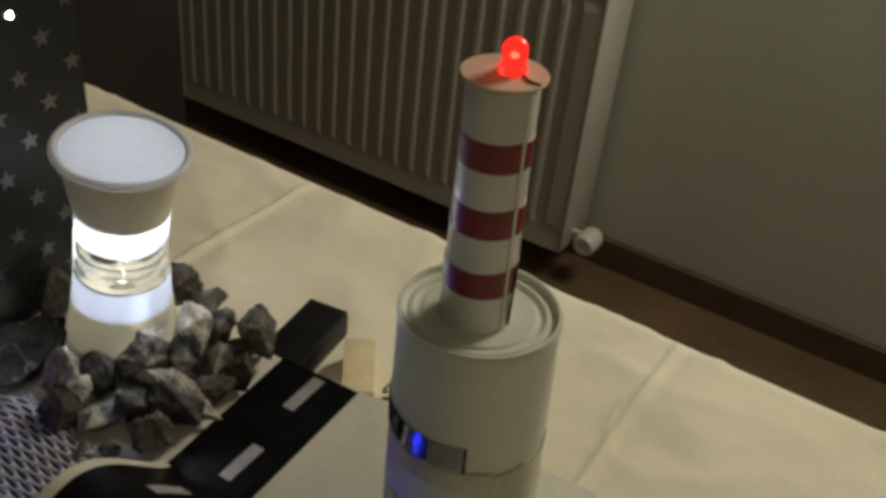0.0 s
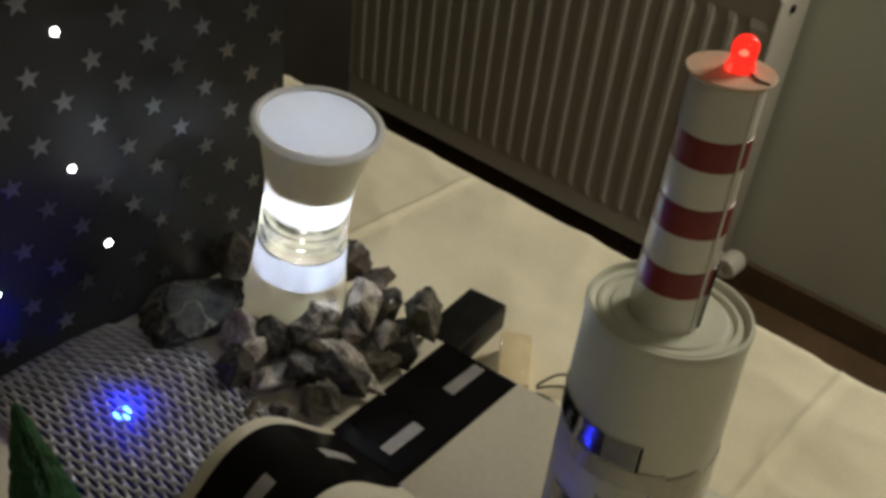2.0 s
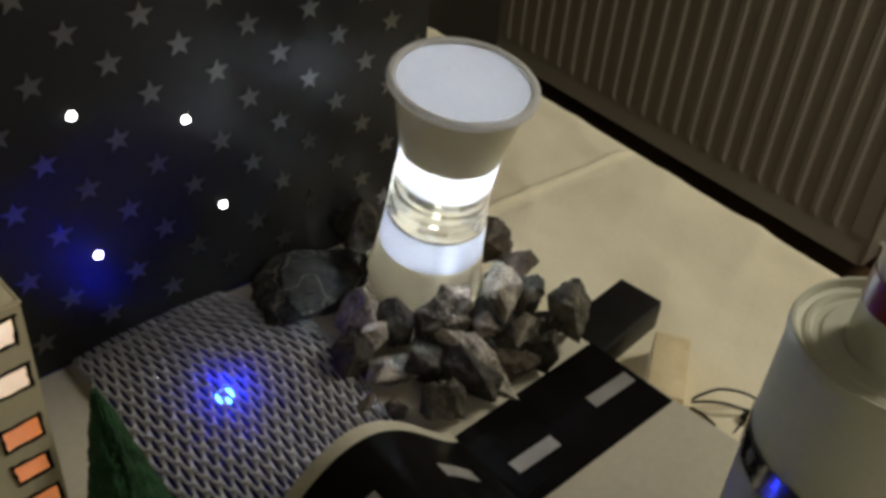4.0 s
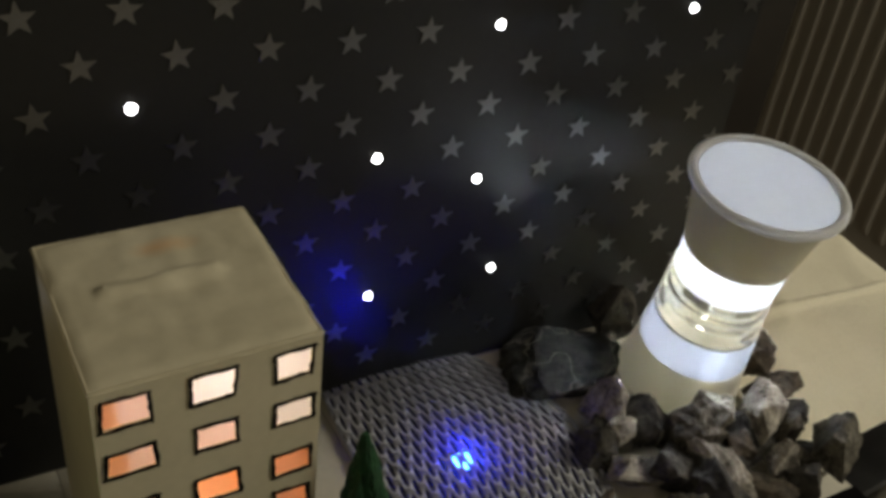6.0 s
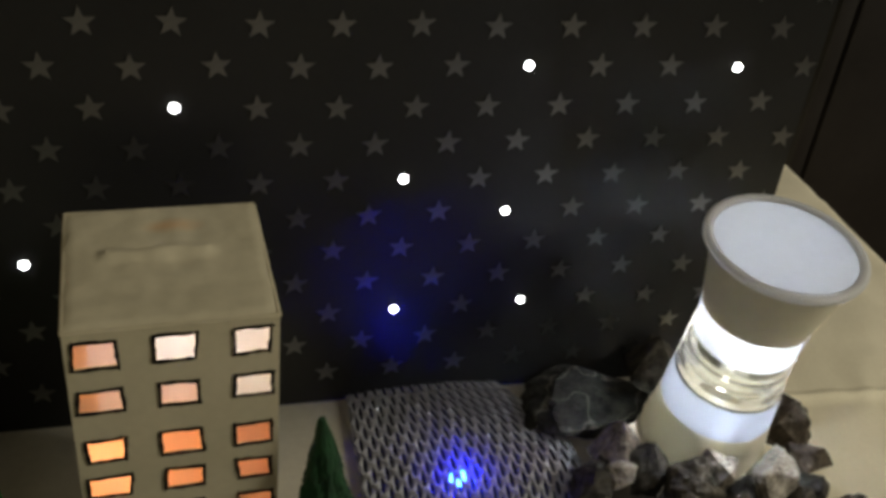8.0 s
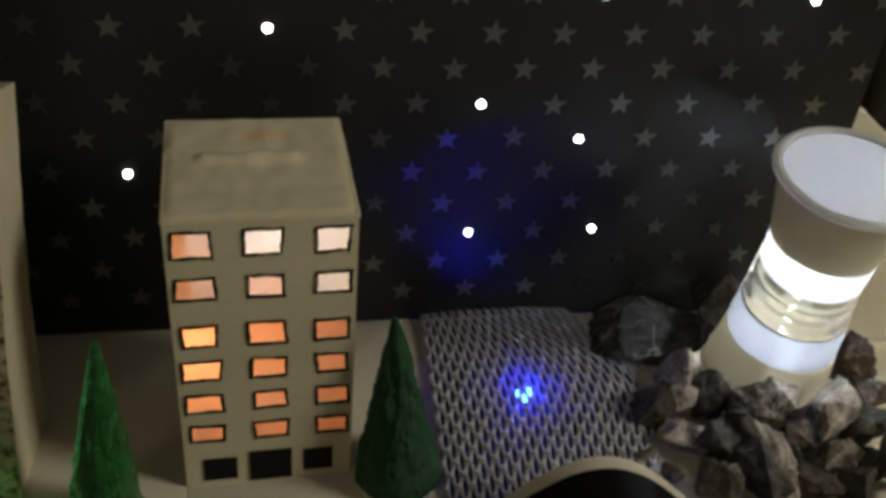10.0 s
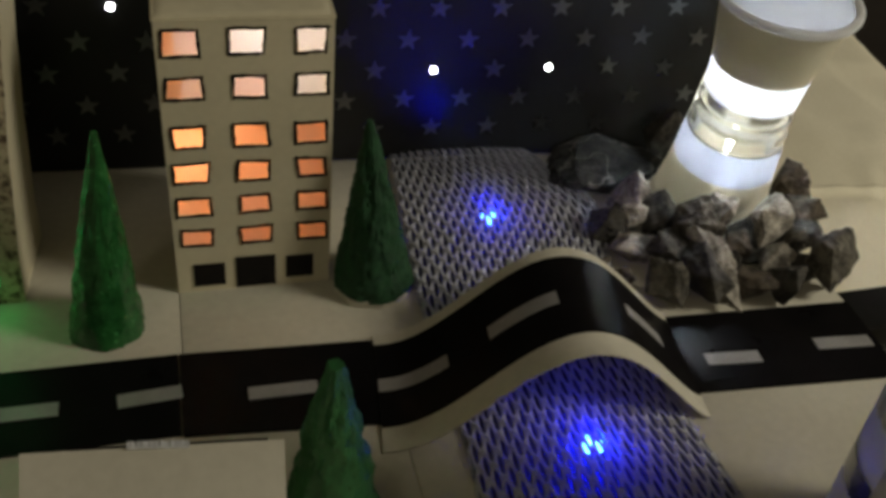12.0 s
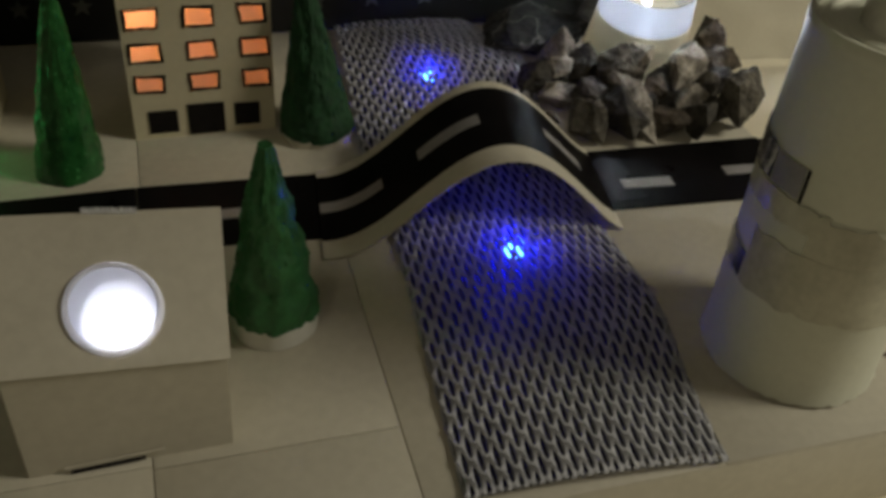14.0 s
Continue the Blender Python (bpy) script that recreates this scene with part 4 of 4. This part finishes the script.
    for i in range(n):
        for j in range(n):
            bm.faces.new((grid[i][j], grid[i + 1][j], grid[i + 1][j + 1], grid[i][j + 1]))
    part("roof", bm, glow_tinted(CARD_B), ob, "creased carton top with a folded flap")
    rnd = random.Random(4)
    for ri, ci, c, z, w, h in holes:
        # Tone by pane: whiter light near the top is put into the tissue.
        tone = ((2, 3, 3), (2, 2, 3), (0, 0, 1), (0, 0, 1), (0, 1, 1), (1, 1, 1))[ri][ci]
        win = part("window", boxed(c - w / 2 - 0.0004, c + w / 2 + 0.0004, T + 0.0003, T + 0.0005, z - h / 2 - 0.0004, z + h / 2 + 0.0004), PANES[tone], ob, smooth=False)
        x0, x1, z0, z1 = c - w / 2, c + w / 2, z - h / 2, z + h / 2
        bm = bmesh.new()
        sway = lambda q: rnd.uniform(-q, q)
        corner = [(x + sway(0.0006), y + sway(0.0005)) for x, y in ((x0 - 0.0003, z0 - 0.0003), (x1 + 0.0003, z0 - 0.0003), (x1 + 0.0003, z1 + 0.0003), (x0 - 0.0003, z1 + 0.0003))]
        for e in range(4):
            p, q = Vector(corner[e]), Vector(corner[(e + 1) % 4])
            along = (q - p).normalized()
            side = Vector((-along.y, along.x))
            p, q = p - along * rnd.uniform(0.0002, 0.0012), q + along * rnd.uniform(0.0, 0.0010)
            rows_ = []
            for i in range(7):
                mid = p.lerp(q, i / 6) + side * sway(0.00022)
                half = rnd.uniform(0.00042, 0.00085) * (0.6 if i in (0, 6) else 1.0)
                rows_.append([bm.verts.new((v.x, y, v.y)) for v, y in ((mid - side * half, -0.0002 - 0.00008 * e), (mid + side * half, -0.0002 - 0.00008 * e), (mid + side * half, 0.0002), (mid - side * half, 0.0002))])
            for f, g in zip(rows_, rows_[1:]):
                for i in range(4):
                    bm.faces.new((f[i], f[(i + 1) % 4], g[(i + 1) % 4], g[i]))
            bm.faces.new(rows_[0])
            bm.faces.new(rows_[-1][::-1])
        part("frame", bm, INK, win, "uneven black marker outline", smooth=False)
        if ci == 0 and ri < 2:
            part("orange_slip", boxed(x0 - 0.0004, x0 + w * (0.34 if ri == 0 else 0.45), T + 0.0006, T + 0.0008, z0, z1), SLIP, win, "orange tissue slip behind the pane", smooth=False)
    for x0, x1, z0, z1 in ((0.0055, 0.0200, 0.0035, 0.0165), (0.0250, 0.0435, 0.0010, 0.0190), (0.0485, 0.0615, 0.0045, 0.0175)):
        part("door", boxed(x0, x1, -0.0006, -0.0001, z0, z1, bevel=0.0001), INK, ob, "black card doorway", smooth=False)


flats()


# ---- speckled tower block ----
def speckled_block():
    ob = thing("tower_block", pose(0, 0.004, 0), "tall carton block with speckled paper front, lit green", "model building")
    H, D, LEFT = 0.188, 0.050, -0.150

    def edge(z):
        """The front's free edge leans over as it rises."""
        return -0.0700 + 0.0200 * (z / H) ** 1.35

    def loft(y0, y1, inset, back_shift, back_drop):
        bm = bmesh.new()
        rows = []
        for k in range(15):
            z = H * k / 14
            e = edge(z) - inset + 0.0006 * noise.noise(Vector((k * 0.7, 3, 1)))
            rows.append([bm.verts.new(p) for p in ((LEFT, y0, z), (e, y0, z), (e + back_shift * (1 - 1.8 * z / H), y1, z * (1 - back_drop)), (LEFT, y1, z * (1 - back_drop)))])
        for p, q in zip(rows, rows[1:]):
            for k in range(4):
                bm.faces.new((p[k], p[(k + 1) % 4], q[(k + 1) % 4], q[k]))
        bm.faces.new(rows[0][::-1])
        bm.faces.new(rows[-1])
        return bm

    part("body", loft(0.0004, D, 0.0004, 0.004, 0.10), CARD_B, ob)
    part("front", loft(-0.0006, 0.0002, 0.0, 0.0, 0.0), LACE, ob, "brown speckled bark paper")
    rnd = random.Random(9)
    for x in range(9):
        for z in range(19):
            px, pz = edge(0.0065 * z) - 0.0115 - 0.0032 * x + rnd.uniform(-0.0015, 0.0015), 0.008 + 0.0065 * z + rnd.uniform(-0.002, 0.002)
            if rnd.random() < 0.18 or pz > 0.100:
                continue
            bm = bmesh.new()
            bmesh.ops.create_icosphere(bm, subdivisions=2, radius=1.0)
            bmesh.ops.transform(bm, matrix=Matrix.Translation((px, -0.0008, pz)) @ Matrix.Rotation(radians(rnd.uniform(-14, 14)), 4, "Y") @ Matrix.Diagonal((rnd.uniform(0.0006, 0.0013), 0.0006, rnd.uniform(0.0018, 0.0050), 1)), verts=bm.verts[:])
            part("light_hole", bm, LEDGREEN, ob, "small glowing green gap")


speckled_block()
# Helper lamp in front of the block for green spill on the ground.
lamp("green_glow", "POINT", (-0.076, -0.007, 0.008), 0.0006, (0.05, 1.0, 0.15), 0.01)


# ---- house with a round roof lamp ----
def house():
    ob = thing("house", pose(0, 0, 0), "white card house with a round lit lamp in its roof", "model building")
    X0, X1, Y0, E, RZ, YR = -0.0460, 0.0283, -0.2060, 0.0450, 0.0735, -0.1610

    def askew(bm):
        """The roof and eaves sit higher, the ridge further back, towards one gable."""
        for v in bm.verts:
            if v.co.z > 0.01:
                w = (X1 - v.co.x) / (X1 - X0)
                k = min(1.0, max(0.0, (v.co.z - E) / (RZ - E)))
                v.co.y += 0.0050 * w * k
                v.co.z += (0.0055 - 0.0030 * k) * w
        return bm

    bm = bmesh.new()
    outline = ((Y0, 0.0), (YR, 0.0), (YR, RZ), (Y0, E))
    a = [bm.verts.new((X0, y, z)) for y, z in outline]
    b = [bm.verts.new((X1 - (0.0038 if 0 < z < RZ else 0.0048 if z == 0 else 0.0), y, z)) for y, z in outline]
    bm.faces.new(a)
    bm.faces.new(b[::-1])
    for i in (0, 1, 3):
        j = (i + 1) % 4
        bm.faces.new((a[i], b[i], b[j], a[j]))
    part("house_body", askew(bm), CARD, ob, smooth=False)
    slope = math.atan2(RZ - E, YR - Y0)
    length = math.hypot(RZ - E, YR - Y0)
    m = Matrix.Translation((0, Y0, E)) @ Matrix.Rotation(slope, 4, "X")
    # front slope with a round opening
    bm = bmesh.new()
    cx, cy, r = -0.0096, 0.0192, 0.0152
    steps = 64
    x0, x1, y0, y1 = X0 - 0.0008, X1 + 0.0008, -0.0010, length
    inner, outer = [], []
    for i in range(steps):
        t = 2 * math.pi * i / steps
        c, s = math.cos(t), math.sin(t)
        inner.append((cx + r * c, cy + r * s))
        k = min(((x1 - cx) / c if c > 1e-9 else (x0 - cx) / c if c < -1e-9 else 9), ((y1 - cy) / s if s > 1e-9 else (y0 - cy) / s if s < -1e-9 else 9))
        outer.append((cx + k * c, cy + k * s))
    for corner in ((x0, y0), (x0, y1), (x1, y0), (x1, y1)):
        i = min(range(steps), key=lambda q: (outer[q][0] - corner[0]) ** 2 + (outer[q][1] - corner[1]) ** 2)
        outer[i] = corner
    vi = [bm.verts.new((x, y, 0.0012)) for x, y in inner]
    vo = [bm.verts.new((x, y, 0.0012)) for x, y in outer]
    li = [bm.verts.new((x, y, 0.0002)) for x, y in inner]
    lo = [bm.verts.new((x, y, 0.0002)) for x, y in outer]
    for i in range(steps):
        j = (i + 1) % steps
        bm.faces.new((vi[i], vo[i], vo[j], vi[j]))
        bm.faces.new((li[j], lo[j], lo[i], li[i]))
        bm.faces.new((vo[i], lo[i], lo[j], vo[j]))
        bm.faces.new((vi[j], li[j], li[i], vi[i]))
    for v in bm.verts:
        if v.co.x > cx + r + 0.001:
            v.co.x -= 0.0036 * (1 - v.co.y / length)
    bmesh.ops.transform(bm, matrix=m, verts=bm.verts[:])
    part("roof", askew(bm), CARD, ob, smooth=False)
    bm = bmesh.new()
    lathe(bm, [(0.0162, 0.0012), (0.0160, 0.0018), (0.0155, 0.0022), (0.0148, 0.0034), (0.0144, 0.0036), (0.0140, 0.0033), (0.0139, 0.0012)], 64, caps=False)
    bmesh.ops.transform(bm, matrix=m @ Matrix.Translation((cx, cy, 0)), verts=bm.verts[:])
    part("ring", askew(bm), RIMMAT, ob, "white plastic lamp ring")
    bm = bmesh.new()
    bm.faces.new(lathe(bm, [(0.0140, 0.0022), (0.0139, 0.0030)], 64, caps=False)[-1])
    bmesh.ops.transform(bm, matrix=m @ Matrix.Translation((cx, cy, 0)), verts=bm.verts[:])
    part("lamp_disc", askew(bm), LAMPMAT, ob, "glowing white round lamp")
    # crumpled foil along the ridge
    bm = bmesh.new()
    cols = []
    for i in range(25):
        x = -0.0170 + 0.0180 * i / 24
        q = noise.noise(Vector((i * 0.9, 2, 4)))
        z = RZ + 0.0012 - 0.0008 * i / 24
        cols.append([bm.verts.new(p) for p in ((x, YR - 0.0016 + 0.0006 * q, z), (x, YR + 0.0012, z + 0.0008 * q), (x, YR + 0.0012, z + 0.0006 + 0.0010 * q), (x, YR - 0.0016 + 0.0006 * q, z + 0.0006 + 0.0006 * q))])
    for p, q in zip(cols, cols[1:]):
        for k in range(4):
            bm.faces.new((p[k], p[(k + 1) % 4], q[(k + 1) % 4], q[k]))
    bm.faces.new(cols[0])
    bm.faces.new(cols[-1][::-1])
    part("foil_strip", askew(bm), surface("bright_foil", (0.55, 0.55, 0.56), (0.92, 0.92, 0.93), 300, 900, 0.30, 0.3, 0.0006, metallic=0.4), ob, "crumpled silver foil strip", smooth=False)
    # Black box for the shade in the gap behind the ridge.
    part("ridge_gap_shade", askew(boxed(X0 + 0.012, X1 - 0.004, YR - 0.0004, YR + 0.0009, RZ - 0.004, RZ + 0.0005)), INK, ob, "black strip standing in for the dark gap along the ridge", smooth=False)
    # lifted strip under the front wall
    strip_m = pose(X0 + 0.012, Y0 - 0.0004, 0.0004, 0, -3.0, 0)
    part("foot_strip", boxed(0.0, 0.034, -0.0008, 0.0, 0.0016, 0.0028, m=strip_m), CARD, ob, "loose card strip lifted at one end", smooth=False)
    # Solid black strip colours in the shade below the lifted card.
    part("gap", boxed(0.002, 0.027, -0.0012, 0.0, -0.0002, 0.0015, m=strip_m), INK, ob, "black strip put in for the shade under the wall", smooth=False)


house()


# ---- trees ----
def tree(place, apex, radius, mat, label, lump, fine, foot=None, seed=0, blunt=0.0012):
    ob = thing("tree", pose(*place), label, "model tree", "green cone trees")
    bm = bmesh.new()
    steps, rows = 72, 60
    z0 = foot[1] * 0.95 if foot else 0.0
    height = apex[2] - z0
    rings = []
    for k in range(rows + 1):
        t = k / rows
        ring = []
        for i in range(steps):
            a = 2 * math.pi * i / steps
            r = radius * (1 - t) ** 0.94 + blunt
            q = Vector((math.cos(a) * 3, math.sin(a) * 3, t * 9 + seed))
            r += (lump * noise.noise(q * 0.9) + fine * noise.noise(q * 3.5) + fine * 0.6 * noise.noise(q * 8)) * min(1, r / 0.008)
            z = z0 + height * t + (lump * 0.8 * noise.noise(q * 0.7) if k < 3 else 0)
            ring.append(bm.verts.new((apex[0] * t + r * math.cos(a), apex[1] * t + r * math.sin(a), max(0.0004, z))))
        rings.append(ring)
    for p, q in zip(rings, rings[1:]):
        for i in range(steps):
            j = (i + 1) % steps
            bm.faces.new((p[i], p[j], q[j], q[i]))
    bm.faces.new(rings[-1])
    bm.faces.new(rings[0][::-1])
    part("cone", bm, mat, ob)
    if foot:
        bm = bmesh.new()
        r, h = foot
        rings = lathe(bm, [(r * 1.02, 0.0003), (r, h * 0.9), (r * 0.9, h)], 48)
        for ring in rings[:2]:
            for i, v in enumerate(ring):
                f = 1 + (0.03 if h > 0.006 else 0.14) * noise.noise(Vector((math.cos(i / 48 * 6.283) * 2, math.sin(i / 48 * 6.283) * 2, seed + v.co.z * 60)))
                v.co.x, v.co.y = v.co.x * f, v.co.y * f
        part("foot", bm, CAPWHITE if h > 0.006 else CARD, ob, "white foot ring")


tree((-0.0340, -0.0190, 0), (0.0065, 0.0010, 0.101), 0.0152, TREE_A, "glossy dark green film cone tree beside the flats", 0.0011, 0.0007, seed=2)
tree((0.0905, -0.0060, 0), (-0.0055, 0.0010, 0.0925), 0.0180, TREE_B, "dark green felt cone tree with a white foot by the river", 0.0016, 0.0011, foot=(0.0190, 0.004), seed=5)
tree((0.0475, -0.1455, 0), (0.0, 0.0, 0.0880), 0.0158, TREE_C, "rough green sponge cone tree on a white ring", 0.0022, 0.0010, foot=(0.0176, 0.0100), seed=9, blunt=0.0026)


# ---- battery box, wooden piece and cables on the cloth ----
def battery_box():
    m = pose(0.388, -0.032, TABLE_Z + 0.0012, 0, 0, 2)
    ob = thing("battery_box", m, "black plastic battery box on the tablecloth beside the platform", "battery box")
    part("case", boxed(-0.034, 0.034, -0.0155, 0.0155, 0.0, 0.0188, bevel=0.0012), BLACK, ob)
    part("lid", boxed(-0.0335, 0.0335, -0.0150, 0.0150, 0.0190, 0.0212, bevel=0.0008), BLACK, ob)


battery_box()
ob = thing("wooden_piece", pose(0.3810, -0.0794, TABLE_Z + 0.0012, 0, 0, 28.7), "pale wooden block lying on the tablecloth beside the battery box", "wood block")
part("block", boxed(-0.0262, 0.0262, -0.0105, 0.0105, 0.0, 0.0190, bevel=0.0010), TAN, ob)
part("foot_tab", boxed(-0.0290, -0.0264, -0.0105, -0.0020, 0.0, 0.0100, bevel=0.0006), BLACK, ob, "black tab at one end")

CZ = TABLE_Z + 0.003
for pts in ([(0.3800, -0.0985, CZ + 0.004), (0.3850, -0.1020, CZ + 0.008), (0.3930, -0.1080, CZ + 0.011), (0.4040, -0.1190, CZ + 0.008), (0.4100, -0.1330, CZ + 0.003), (0.4120, -0.1560, CZ)], [(0.3790, -0.0990, CZ + 0.003), (0.3840, -0.1060, CZ + 0.0055), (0.3900, -0.1140, CZ + 0.006), (0.3960, -0.1220, CZ + 0.004), (0.4010, -0.1270, CZ + 0.0025)], [(0.3780, -0.1000, CZ), (0.3790, -0.1080, CZ), (0.3770, -0.1170, CZ - 0.0004)]):
    bm = bmesh.new()
    tube_along(bm, spline(pts, 12), 0.0008, 8)
    tagged(link("cable", bm, BLACK), "thin black cable lying on the tablecloth", "cable", "cables")
ob = thing("plug", pose(0.3960, -0.1275, CZ - 0.0016, 0, 0, -22), "small black cable plug on the tablecloth", "plug")
part("plug_body", boxed(-0.004, 0.011, -0.0032, 0.0032, 0.0, 0.006, bevel=0.0008), BLACK, ob)
bm = bmesh.new()
tube_along(bm, [(-0.004, 0, 0.003), (-0.010, -0.003, 0.001), (-0.015, -0.005, 0.0006)], 0.0006, 6)
part("lead", bm, BLACK, ob)


# ---- scrap beside the can ----
bm = bmesh.new()
ring = [bm.verts.new((x, y, 0.0004)) for x, y in ((0.0, 0.0), (0.009, -0.0015), (0.0035, 0.0065))]
top = bmesh.ops.extrude_face_region(bm, geom=[bm.faces.new(ring)])["geom"]
for v in top:
    if isinstance(v, bmesh.types.BMVert):
        v.co.z += 0.0006 + 0.25 * v.co.y
ob = link("paper_scrap", bm, SKIRT, smooth=False)
ob.location = (0.2890, -0.2190, 0.0)
tagged(ob, "tiny brown paper scrap on the platform beside the can", "scrap")
